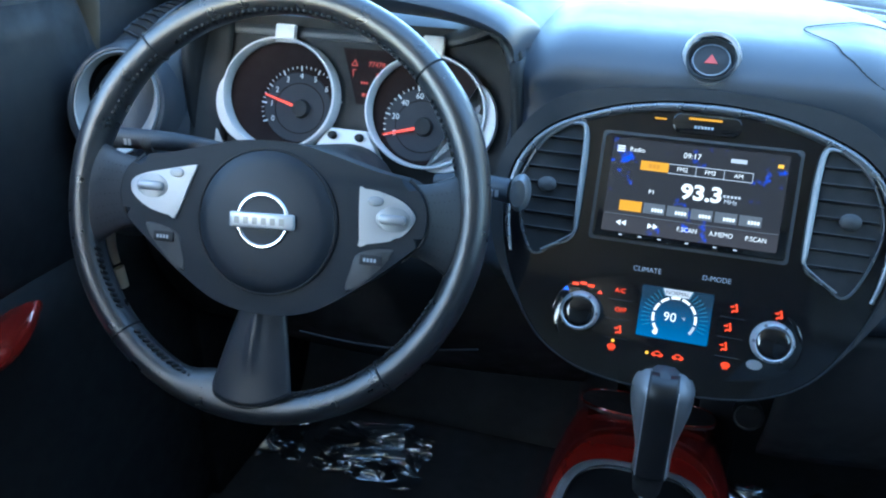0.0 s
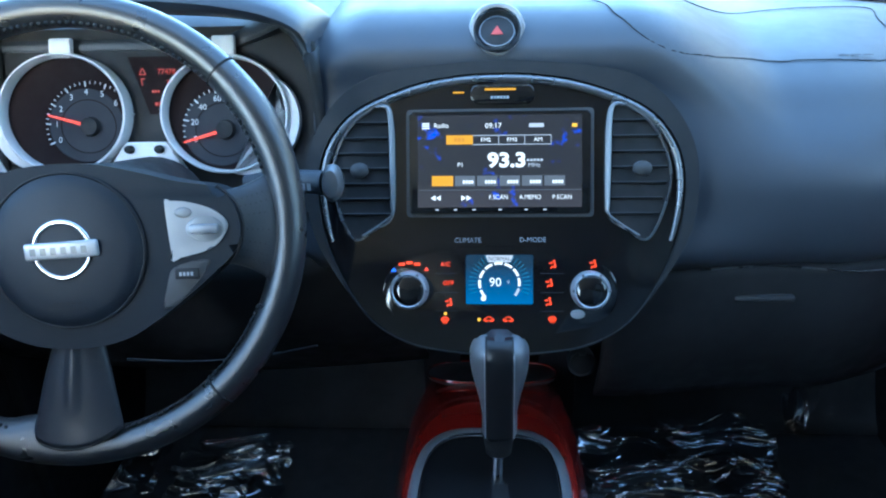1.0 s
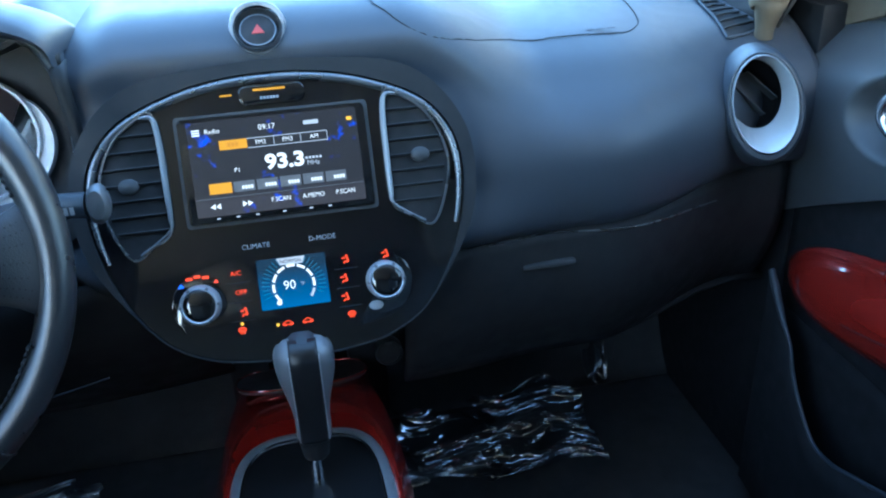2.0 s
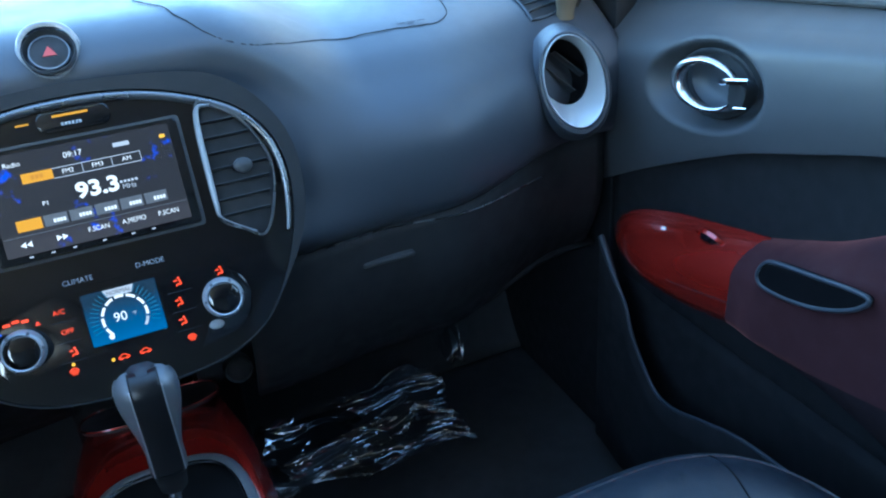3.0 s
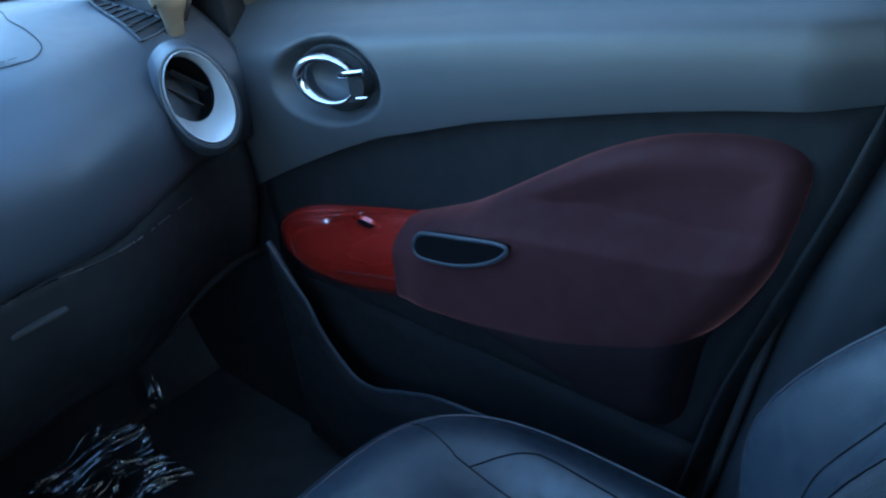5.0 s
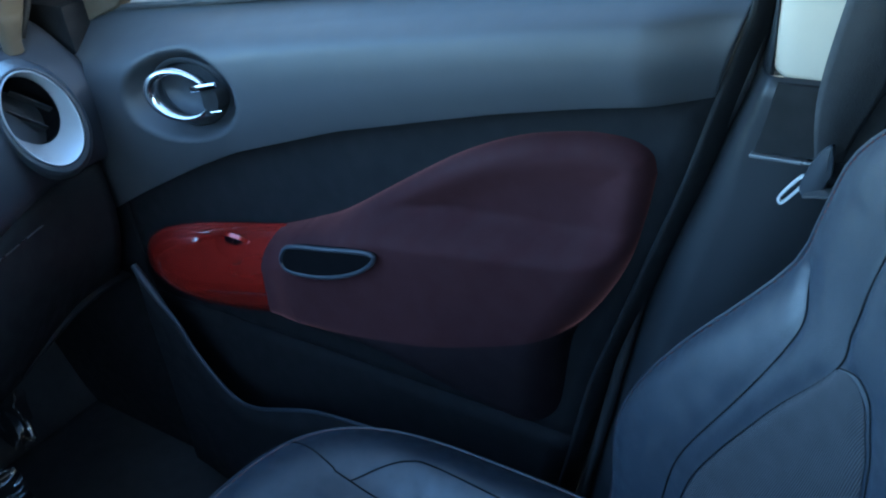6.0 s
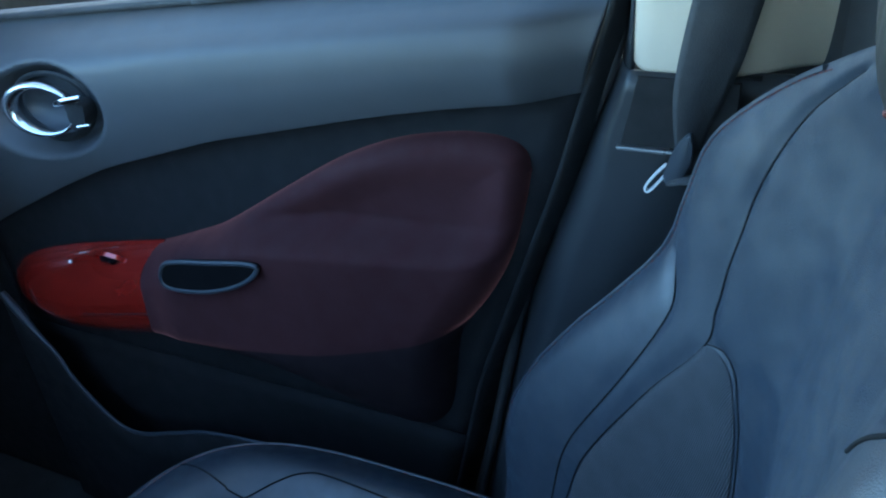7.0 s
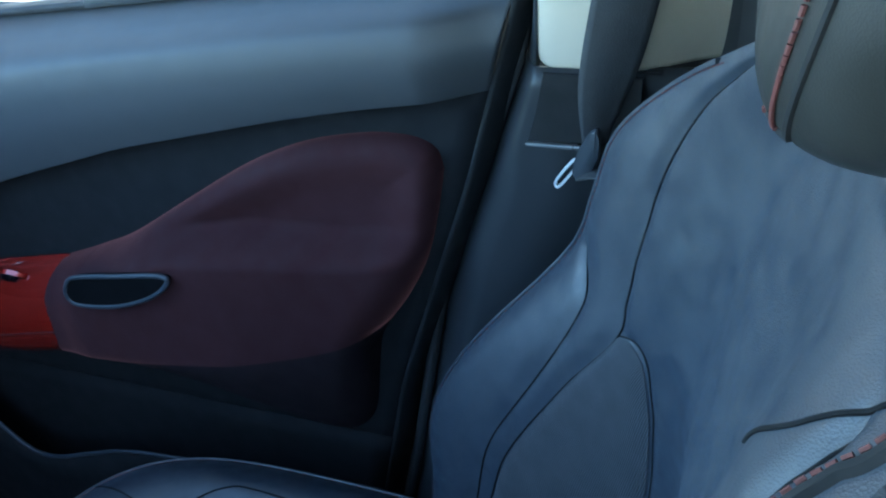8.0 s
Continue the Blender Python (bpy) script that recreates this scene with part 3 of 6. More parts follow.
for k, w in enumerate(("FM2", "FM3", "AM")):
    x0 = 839 + 46 * k
    lit("tab", join(*[bm_rect(sx(a), sy(b), sx(c), sy(d), ZT) for a, b, c, d in ((x0, 258, x0 + 46, 256.8), (x0, 242.2, x0 + 46, 241), (x0 + 45, 257, x0 + 46, 242))]), E_grey, display)
    lit("word", bm_text(w, 0.0058, sx(x0 + 23), sy(249.5), ZT), E_white, display)
lit("word", bm_text("93.3", 0.0190, sx(899), sy(286), ZT, 1.14, 0.0007), E_white, display)
lit("word", bm_text("MHz", 0.0062, sx(947), sy(294), ZT), E_grey, display)
lit("print", bm_bars(sx(934), sy(287), sx(964), sy(283), ZT, 5), E_grey, display)
lit("word", bm_text("P1", 0.0058, sx(817), sy(293), ZT), E_white, display)
lit("preset", bm_rect(sx(766), sy(330), sx(804), sy(312), ZT), E_amber, display)
for k, w in enumerate(("90.1", "98.1", "103.1", "107.9", "87.7")):
    x0 = 807 + 39.5 * k
    lit("preset", bm_rect(sx(x0), sy(330), sx(x0 + 36), sy(312), ZT), E_greyer, display)
    lit("word", bm_bars(sx(x0 + 14), sy(326), sx(x0 + 34), sy(320), ZT + 0.0004, 4, 0.25), E_white, display)
for x0, flip in ((773, -1), (827, 1)):
    b = bmesh.new()
    for k in (0, 1):
        c = x0 + (k - 0.5) * 9
        b.faces.new([b.verts.new(p) for p in ((sx(c - flip * 4), sy(356), ZT), (sx(c - flip * 4), sy(346), ZT), (sx(c + flip * 4.5), sy(351), ZT))])
    lit("skip_icon", b, E_white, display)
for w, x0 in (("F.SCAN", 884), ("A.MEMO", 940), ("P.SCAN", 996)):
    lit("word", bm_text(w, 0.0062, sx(x0), sy(350), ZT, 0.9), E_white, display)
lit("divider", bm_rect(sx(742), sy(337.5), sx(1030), sy(336.6), ZT), E_greyer, display)
for k, x0 in enumerate((775, 808, 841, 887, 933, 966)):
    lit("key_print", bm_rect(sx(x0 - 3), sy(372.8), sx(x0 + 3), sy(370.5), 0.0068), E_grey, radio)

# airbag lamp slot above the radio
slot = thing("airbag_lamp", SF, "smoked oval lens of the passenger airbag lamp", "indicator")
part("lens", bm_prism(rrect(-0.028, 0.1800, 0.034, 0.1990, 0.008), 0.0, 0.0035, 0.0015), M_gloss, slot)
part("lamp", bm_rect(-0.014, 0.1925, 0.016, 0.1945, 0.0040), E_amber, slot, "thin amber light line", smooth=False)
part("lamp", bm_rect(-0.045, 0.1905, -0.034, 0.1920, 0.0010), E_amber, slot, smooth=False)
part("print", bm_bars(-0.008, 0.1845, 0.010, 0.1872, 0.0040, 6), M_printgrey, slot, smooth=False)

# climate panel
climate = thing("climate_panel", SF, "gloss black climate control panel with lit orange keys", "control panel")
cp = spline([(-0.112, 0.010), (-0.090, 0.030), (-0.050, 0.040), (0.0, 0.042), (0.050, 0.040), (0.090, 0.030), (0.112, 0.010), (0.108, -0.022), (0.07, -0.043), (0.0, -0.048), (-0.07, -0.043), (-0.108, -0.022)], 5, closed=True)
part("panel", bm_prism([(p.x, p.y) for p in cp], 0.0, 0.0035, 0.002), M_gloss, climate)
part("word", bm_text("CLIMATE", 0.0066, -0.0307, 0.0478, 0.0006), M_printgrey, stack, smooth=False)
part("word", bm_text("D-MODE", 0.0066, 0.0324, 0.0482, 0.0006), M_printgrey, stack, smooth=False)
lcd = part("display", bm_prism(rrect(-0.0325, -0.0140, 0.0325, 0.0340, 0.001), 0.0035, 0.0042), M_lcd, climate, "blue lit temperature display")
ZL = 0.0047
lit("mode_tag", bm_prism([(-0.0135, 0.0335), (0.0135, 0.0335), (0.0105, 0.0268), (-0.0105, 0.0268)], 0.0043, ZL), E_grey, lcd)
lit("word", bm_text("NORMAL", 0.0052, 0, 0.0300, ZL + 0.0004), M_dial, lcd)
lit("word", bm_text("90", 0.0120, -0.0040, 0.0070, ZL), E_white, lcd)
lit("word", bm_text("°F", 0.0045, 0.0082, 0.0070, ZL), E_grey, lcd)
lit("fan_icon", bm_prism(ellipse(-0.0155, -0.0085, 0.0025, 0.0025, 10), 0.0043, ZL), E_white, lcd)
for k in range(9):
    a0, a1 = radians(225 - 30 * k), radians(225 - 30 * k - 24)
    b = bmesh.new()
    pts = []
    for j in range(6):
        a = a0 + (a1 - a0) * j / 5
        pts.append((math.cos(a), math.sin(a)))
    vs = [b.verts.new((0.0205 * c, 0.0065 + 0.0205 * s_, ZL)) for c, s_ in pts] + [b.verts.new((0.0180 * c, 0.0065 + 0.0180 * s_, ZL)) for c, s_ in pts[::-1]]
    b.faces.new(vs)
    lit("gauge_segment", b, E_white if k < 8 else E_grey, lcd)
b = bmesh.new()
for k in range(28):
    a = radians(-20 + 220 * k / 27)
    c, s_ = math.cos(a), math.sin(a)
    n_ = Vector((-s_, c)) * 0.00018
    r0, r1 = 0.0225, min(0.031 / max(0.3, abs(c)), 0.030)
    b.faces.new([b.verts.new((r * c + q * n_.x, 0.0065 + min(0.0265, max(-0.02, r * s_)) + q * n_.y, 0.0046)) for r, q in ((r0, 1), (r1, 1), (r1, -1), (r0, -1))])
lit("rays", b, mat("lit_teal", (0, 0.02, 0.03), emit=(0.05, 0.35, 0.55), power=0.3), lcd)


def bm_bar(x0, y0, x1, y1, w, z=0.0040):
    """A flat bar of width w from one point to another."""
    d_ = Vector((x1 - x0, y1 - y0)).normalized() * (w / 2)
    b_ = bmesh.new()
    b_.faces.new([b_.verts.new(p) for p in ((x0 - d_.y, y0 + d_.x, z), (x0 + d_.y, y0 - d_.x, z), (x1 + d_.y, y1 - d_.x, z), (x1 - d_.y, y1 + d_.x, z))])
    return b_


def lit_icon(x, y, kind):
    """Small lit signs: a seated figure with an arrow, a heated screen, or a car's outline."""
    if kind == 0:
        return join(bm_prism(ellipse(x + 0.0012, y + 0.0032, 0.0012, 0.0012, 10), 0.0036, 0.0040), bm_bar(x + 0.0016, y + 0.0018, x + 0.0026, y - 0.0026, 0.0016),
                    bm_bar(x + 0.0026, y - 0.0026, x - 0.0012, y - 0.0020, 0.0014), bm_bar(x - 0.0012, y - 0.0020, x - 0.0020, y - 0.0040, 0.0012),
                    bm_bar(x - 0.0040, y + 0.0014, x - 0.0004, y + 0.0010, 0.0010), bm_bar(x - 0.0018, y + 0.0026, x - 0.0004, y + 0.0010, 0.0009))
    if kind == 1:
        arc = [(x + 0.0042 * math.cos(radians(a)), y - 0.0010 + 0.0042 * math.sin(radians(a))) for a in range(20, 161, 20)]
        return join(*[bm_bar(*p, *q, 0.0009) for p, q in zip(arc, arc[1:])], bm_bar(x - 0.0038, y - 0.0002, x + 0.0038, y - 0.0002, 0.0009), *[bm_bar(x + k, y - 0.0032, x + k * 0.9, y + 0.0022, 0.0009) for k in (-0.0018, 0.0, 0.0018)])
    body_ = [(-0.0048, -0.0012), (-0.0046, 0.0004), (-0.0026, 0.0008), (-0.0014, 0.0024), (0.0016, 0.0024), (0.0030, 0.0008), (0.0048, 0.0003), (0.0048, -0.0012), (-0.0048, -0.0012)]
    return join(*[bm_bar(x + p[0], y + p[1], x + q[0], y + q[1], 0.0009) for p, q in zip(body_, body_[1:])], *[bm_prism(ellipse(x + k, y - 0.0014, 0.0011, 0.0011, 10), 0.0036, 0.0041) for k in (-0.0026, 0.0027)])


lit("key", bm_text("A/C", 0.0062, -0.0523, 0.0246, 0.0040), E_orange, climate)
lit("key", bm_text("OFF", 0.0062, -0.0496, 0.0063, 0.0040), E_orange, climate)
for k, (x, y) in enumerate(((-0.0491, -0.0126), (-0.0531, -0.0300), (-0.0104, -0.0290), (0.0085, -0.0290), (0.0515, 0.0246), (0.0483, 0.0064), (0.0472, -0.0117), (0.0510, -0.0290), (0.0901, 0.0248))):
    lit("key", lit_icon(x, y, (0, 1, 2, 2, 0, 0, 0, 1, 0)[k]), E_orange, climate)
for x, y in ((-0.0525, -0.0235), (-0.0198, -0.0292)):
    lit("key_lamp", bm_prism(ellipse(x, y, 0.0016, 0.0016, 12), 0.0036, 0.0041), E_yellow, climate)
for y in (0.0155, -0.003, -0.021):
    part("key_gap", bm_rect(-0.0625, y, -0.040, y + 0.0005, 0.0038), M_dialgrey, climate, smooth=False)
    part("key_gap", bm_rect(0.040, y, 0.0620, y + 0.0005, 0.0038), M_dialgrey, climate, smooth=False)
part("key", bm_prism(ellipse(0.0755, -0.0235, 0.0070, 0.0045, 20), 0.003, 0.0055, 0.001), M_greyplastic, climate, "small grey button")
for s in (-1, 1):
    knob = thing("control_knob", SF @ pose(s * 0.0872, 0.0, 0.0035), "round chrome rimmed black control knob", "knob", group="climate knobs")
    part("ring", bm_lathe([(0.0188, 0.0), (0.0186, 0.009), (0.0174, 0.0150), (0.0158, 0.0168), (0.0148, 0.0160)], 40), M_silver, knob, "satin silver ring")
    part("cap", bm_lathe([(0.0, 0.0172), (0.008, 0.0170), (0.0132, 0.0163), (0.0150, 0.0150)], 36), M_gloss, knob)
    for k in range(6):
        a = radians(60 * k)
        part("grip", bm_lathe([(0, 0.002), (0.0014, 0.0015), (0.0018, 0)], 10, (0.0168 * math.cos(a), 0.0168 * math.sin(a), 0.0150)), M_greymetal, knob)
lit("key", join(*[bm_rect(-0.0872 - 0.011 + 0.0075 * k, 0.0235 + 0.0014 * (k == 1), -0.0872 - 0.011 + 0.0075 * k + 0.0062, 0.0262 + 0.0014 * (k == 1), 0.0040) for k in range(3)]), E_orange, climate)
lit("key_lamp", bm_prism([(-0.1060, 0.0175), (-0.1005, 0.0175), (-0.1030, 0.0215)], 0.0036, 0.0040), E_blue, climate)
lit("key_lamp", bm_prism([(-0.0735, 0.0185), (-0.0685, 0.0185), (-0.0710, 0.0222)], 0.0036, 0.0040), E_red, climate)

socket = thing("power_socket", frame_at((0.092, 0.075, 0.485), 10), "black capped round power socket under the centre stack", "socket")
part("collar", bm_lathe([(0.0155, -0.01), (0.0160, 0.003), (0.0148, 0.005), (0.0135, 0.003)], 32), M_dark, socket)
part("cap", bm_lathe([(0.0, 0.0055), (0.010, 0.0050), (0.0130, 0.003), (0.0136, 0.0)], 32), M_rubber, socket)
part("cap_tab", bm_box(0.0, 0.013, 0.006, 0.008, 0.004, 0.003, 0.001), M_dark, socket)

# hazard switch on the crown of the dash
HZ = frame_at((-0.002, 0.111, 0.8435), 48)
hazard = thing("hazard_switch", HZ, "round black hazard light switch with a red triangle", "switch")


def hood_fn(u, v):
    """A raised lip round the upper half of the switch, which dies away below it."""
    a = 2 * math.pi * u
    w_ = smoothstep(-0.75, 0.95, math.sin(a))
    r = 0.0235 + 0.0120 * v * w_
    return Vector((r * 0.97 * math.cos(a), 0.002 + r * math.sin(a), -0.020 + 0.008 * w_ + (0.019 + 0.001 * w_) * math.sin(math.pi * (0.5 - 0.5 * v)) ** 0.8 + 0.005 * w_ * math.sin(math.pi * v)))


# the glare on the upper lip is put into its pale colour
part("hood", bm_grid(hood_fn, 56, 10, wrap_u=True), M_lip_glare, hazard, "raised lip over the switch, pale for its highlight")
part("well", bm_lathe([(0.0238, 0.0062), (0.0222, 0.0066), (0.0200, 0.0020), (0.0186, -0.004)], 44, (0, 0.0015, -0.001), sx=0.97), M_black, hazard, "dark recess round the button")
part("button_ring", bm_lathe([(0.0184, 0.0010), (0.0180, 0.0034), (0.0168, 0.0036)], 40, (0, 0.001, 0), sx=0.96), M_greymetal, hazard)
part("button", bm_lathe([(0.0, 0.0045), (0.013, 0.0040), (0.0172, 0.0025), (0.0184, -0.003)], 36, (0, 0.001, 0), sx=0.96), M_rubber, hazard)
part("mark", bm_prism([(-0.0060, -0.0040), (0.0060, -0.0040), (0.0, 0.0062)], 0.0040, 0.0050), mat("red_mark", (0.42, 0.045, 0.035), 0.5), hazard, "red triangle", smooth=False)

# ---- outer round vents ----


def bm_ovals(levels, seg=56):
    """A skin through ovals given as (half width, half height, height, centre x, centre y)."""
    def fn(u, v):
        a_, b_, h, cx, cy = levels[min(len(levels) - 1, int(round(v * (len(levels) - 1))))]
        return Vector((cx + a_ * math.cos(2 * math.pi * u), cy + b_ * math.sin(2 * math.pi * u), h))
    return bm_grid(fn, seg, len(levels), wrap_u=True)


for s, ctr in ((1, (0.549, 0.112, 0.716)), (-1, (-0.600, 0.020, 0.774))):
    VF = frame_at(ctr, 14, -s * 22) @ (pose(-0.0026, -0.0016, 0, 0, 0, 12) if s > 0 else pose(-0.003, -0.007, 0, 0, 0, -14))
    rv = thing("round_vent", VF, "round air vent with a satin silver ring", "vent", group="outer vents")
    w, h_ = (1.0, 1.0) if s > 0 else (1.22, 1.0)
    hx, hy = -0.0050, 0.0118
    part("collar", bm_ovals([(a_ * w, b_ * h_, z_, 0, y_) for a_, b_, z_, y_ in ((0.050, 0.074, -0.05, -0.004), (0.0455, 0.0675, -0.012, -0.0035), (0.0428, 0.0640, -0.001, -0.003), (0.0405, 0.0612, 0.003, -0.002), (0.0372, 0.0575, 0.0035, 0), (0.0362, 0.0565, 0.001, 0))]), M_dash, rv)
    part("ring", bm_ovals([(a_ * w, b_ * h_, z_, 0, 0) for a_, b_, z_ in ((0.0362, 0.0565, 0.001), (0.0358, 0.0558, 0.0050), (0.0350, 0.0550, 0.0066), (0.0342, 0.0541, 0.0060))]), M_silver, rv)
    part("cone", bm_ovals([(w * (0.0342 - 0.0056 * t_), 0.0541 - 0.0143 * t_, 0.0060 - 0.030 * t_ ** 1.2, hx * t_, hy * t_) for t_ in [k / 10 for k in range(11)]]), M_cone, rv, "satin silver inner funnel")
    # the vent's dark inside is painted in, not left to the light
    part("bowl", bm_ovals([(w * 0.0287, 0.0399, -0.0235, hx, hy), (w * 0.0290, 0.0400, -0.046, hx, hy), (0.001, 0.001, -0.050, hx, hy)]), M_recess_shade, rv)
    for k, ln in ((-0.5, 0.046), (0.5, 0.046)):
        part("slat", bm_box(0, 0, 0, ln, 0.0014, 0.016, 0.0006), M_slat, rv, m=pose(hx + 0.011 * k * 2 * 0.68, hy + 0.011 * k * 2 * 0.73, -0.031, 0, 0, -52 * s) @ pose(0, 0, 0, -18, 0, 0))
    # side demister grille on the pad beside it
    gl_, gr_ = (((0.549, 0.214), (0.556, 0.334)), ((0.606, 0.232), (0.566, 0.334))) if s > 0 else (((-0.654, 0.112), (-0.652, 0.235)), ((-0.620, 0.098), (-0.638, 0.235)))
    gr = thing("demister_grille", Matrix(), "small slotted black demister grille", "vent", group="demister grilles")

    def grille_fn(u, v, h=0.0022):
        """A point between the grille's two long edges, just above the pad."""
        x = (gl_[0][0] + (gl_[1][0] - gl_[0][0]) * v) * (1 - u) + (gr_[0][0] + (gr_[1][0] - gr_[0][0]) * v) * u
        y = (gl_[0][1] + (gl_[1][1] - gl_[0][1]) * v) * (1 - u) + (gr_[0][1] + (gr_[1][1] - gr_[0][1]) * v) * u
        return Vector((x, y, dash_at(x, y) + h))

    part("well", bm_grid(grille_fn, 8, 24), M_seam, gr, solid=0.002)
    part("frame", bm_tube([grille_fn(k / 12, 0.0, 0.003) for k in range(13)] + [grille_fn(1.0, k / 16, 0.003) for k in range(1, 17)] + [grille_fn(1 - k / 4, 1.0, 0.003) for k in range(1, 5)] + [grille_fn(0.0, 1 - k / 16, 0.003) for k in range(1, 16)], 0.0016, True, 8), M_dash, gr)
    for k in range(1, 9):
        part("slat", bm_tube([grille_fn(j / 6, k / 9 + 0.02 * math.sin(math.pi * j / 6), 0.0042) for j in range(7)], 0.0016, seg=6), M_slat, gr)

# ---- instrument cluster ----
CF = frame_at((-0.370, 0.098, 0.735), 20)
cluster = thing("instrument_cluster", CF, "two lit dials in silver rings behind the steering wheel", "instrument cluster")
part("backing", bm_prism(rrect(-0.185, -0.075, 0.185, 0.125, 0.04), -0.03, -0.012), M_black, cluster)
for s, cx, cy, r in ((-1, -0.088, 0.036, 0.066), (1, 0.086, 0.034, 0.064)):
    px, py = (cx + 0.026, cy - 0.013) if s < 0 else (cx - 0.002, cy - 0.016)
    dial = part("dial", bm_lathe([(0.0, -0.010), (0.030, -0.0095), (r * 0.95, -0.008)], 48, (cx, cy, 0), 1.04, 0.94), M_dial, cluster, "black dial with pale figures and a red needle")
    part("dial_disc", bm_lathe([(0.0, -0.0075), (0.040, -0.0074), (0.041, -0.0085)], 44, (px - 0.006, py + 0.001, 0), 1.0, 0.95), M_dialgrey, dial)
    part("dial_groove", bm_tube([(px - 0.003 + 0.030 * math.cos(2 * math.pi * k / 40), py + 0.028 * math.sin(2 * math.pi * k / 40), -0.0070) for k in range(40)], 0.0005, True, 5), M_dial, dial)
    part("ring", bm_lathe([(r * 0.962, -0.009), (r * 0.968, 0.0050), (r * 0.985, 0.0068), (r * 1.012, 0.0062), (r * 1.022, 0.003), (r * 1.025, -0.012)], 56, (cx, cy, 0), 1.04, 0.94), M_silverpaint, dial, "satin silver ring")
    R0, A0, A1 = (0.050, 203, 15) if s < 0 else (0.047, 197, -20)
    b = bmesh.new()
    for k in range(29):
        a = radians(A0 + (A1 - A0) * k / 28)
        c, q = math.cos(a), math.sin(a)
        big = k % 4 == 0
        t = Vector((-q, c)) * (0.0007 if big else 0.0004)
        b.faces.new([b.verts.new((px + rr * c + w * t.x, py + rr * 0.95 * q + w * t.y, -0.0066)) for rr, w in ((R0 - (0.006 if big else 0.003), 1), (R0, 1), (R0, -1), (R0 - (0.006 if big else 0.003), -1))])
    part("scale_marks", b, M_paintwhite, dial, smooth=False)
    figures = "01234567" if s < 0 else ("0", "20", "40", "60", "80", "100", "120", "140")
    for k, w in enumerate(figures):
        a = radians(A0 + (A1 - A0) * k / 7)
        part("figure", bm_text(w, 0.0088, px + (R0 - 0.0125) * math.cos(a), py + (R0 - 0.0120) * 0.95 * math.sin(a), -0.0064), M_paintwhite, dial, smooth=False)
    a = radians(165 if s < 0 else 196)
    d = Vector((math.cos(a), math.sin(a)))
    n_ = Vector((-d.y, d.x))
    L = 0.047
    part("needle", bm_prism([(px + n_.x * 0.0019, py + n_.y * 0.0019), (px - n_.x * 0.0019, py - n_.y * 0.0019), (px + d.x * L - n_.x * 0.0008, py + d.y * L - n_.y * 0.0008), (px + d.x * L + n_.x * 0.0008, py + d.y * L + n_.y * 0.0008)], -0.004, -0.003), E_red, dial, "lit red needle", smooth=False)
    part("needle_hub", bm_lathe([(0, 0.001), (0.009, 0.0), (0.0105, -0.006)], 28, (px, py, 0)), M_rubber, dial)
part("bridge", bm_prism([(-0.075, -0.062), (-0.052, -0.036), (-0.038, -0.016), (-0.028, 0.000), (-0.022, 0.006), (0.020, 0.006), (0.027, -0.002), (0.036, -0.018), (0.052, -0.040), (0.070, -0.062)], -0.012, -0.001, 0.002), M_silverpaint, cluster, "satin silver bridge between the dials")
part("apron", bm_prism(spline([(-0.168, -0.004), (-0.150, -0.034), (-0.10, -0.045), (0.0, -0.030), (0.06, -0.050), (0.125, -0.040), (0.12, -0.06), (-0.02, -0.06), (-0.15, -0.06), (-0.175, -0.03)], 4, closed=True), -0.014, -0.003, 0.002), M_silverpaint, cluster)
for a0, a1, cx, cy, r in ((165, 250, -0.088, 0.036, 0.066), (275, 395, 0.086, 0.034, 0.064)):
    # broad silver flare on the outer side of each ring
    n_, o, i_ = 24, [], []
    for k in range(n_ + 1):
        a = radians(a0 + (a1 - a0) * k / n_)
        w = 1.02 + 0.17 * math.sin(math.pi * k / n_) ** 0.7
        o.append((cx + r * 1.04 * w * math.cos(a), cy + r * 0.94 * w * math.sin(a)))
        i_.append((cx + r * 1.04 * 1.0 * math.cos(a), cy + r * 0.94 * 1.0 * math.sin(a)))
    part("ring_flare", bm_prism(o + i_[::-1], -0.012, 0.001, 0.0008), M_silverpaint, cluster, "satin silver flare outside the ring")
for x in (-0.0175, 0.0145):
    part("reset_knob", bm_lathe([(0, 0.009), (0.0035, 0.008), (0.0045, 0.004), (0.0045, -0.004)], 18, (x, -0.002, 0)), M_rubber, cluster)
for x in (-0.088, 0.086):
    part("ring_tab", bm_box(x, 0.104, -0.002, 0.024, 0.020, 0.008, 0.002), M_silverpaint, cluster)
odo = part("trip_display", bm_prism([(-0.020, 0.095), (0.045, 0.095), (0.022, 0.035), (0.002, 0.035)], -0.010, -0.009), M_dial, cluster, "small red lit trip display")
lit("segments", bm_text("77478", 0.0080, 0.0215, 0.0790, -0.0085), E_dimred, odo)
lit("segments", bm_bars(0.022, 0.0655, 0.031, 0.0705, -0.0085, 2, 0.35), E_dimred, odo)
lit("segments", join(bm_bar(-0.008, 0.0765, -0.0045, 0.083, 0.0009, -0.0085), bm_bar(-0.0045, 0.083, -0.001, 0.0765, 0.0009, -0.0085), bm_bar(-0.008, 0.0765, -0.001, 0.0765, 0.0009, -0.0085)), E_dimred, odo)
lit("segments", join(bm_bar(-0.006, 0.072, -0.002, 0.072, 0.0010, -0.0085), bm_bar(-0.006, 0.072, -0.005, 0.065, 0.0010, -0.0085)), E_dimred, odo)
lit("segments", bm_bars(0.005, 0.0575, 0.014, 0.0600, -0.0085, 3, 0.3), E_dimred, odo)
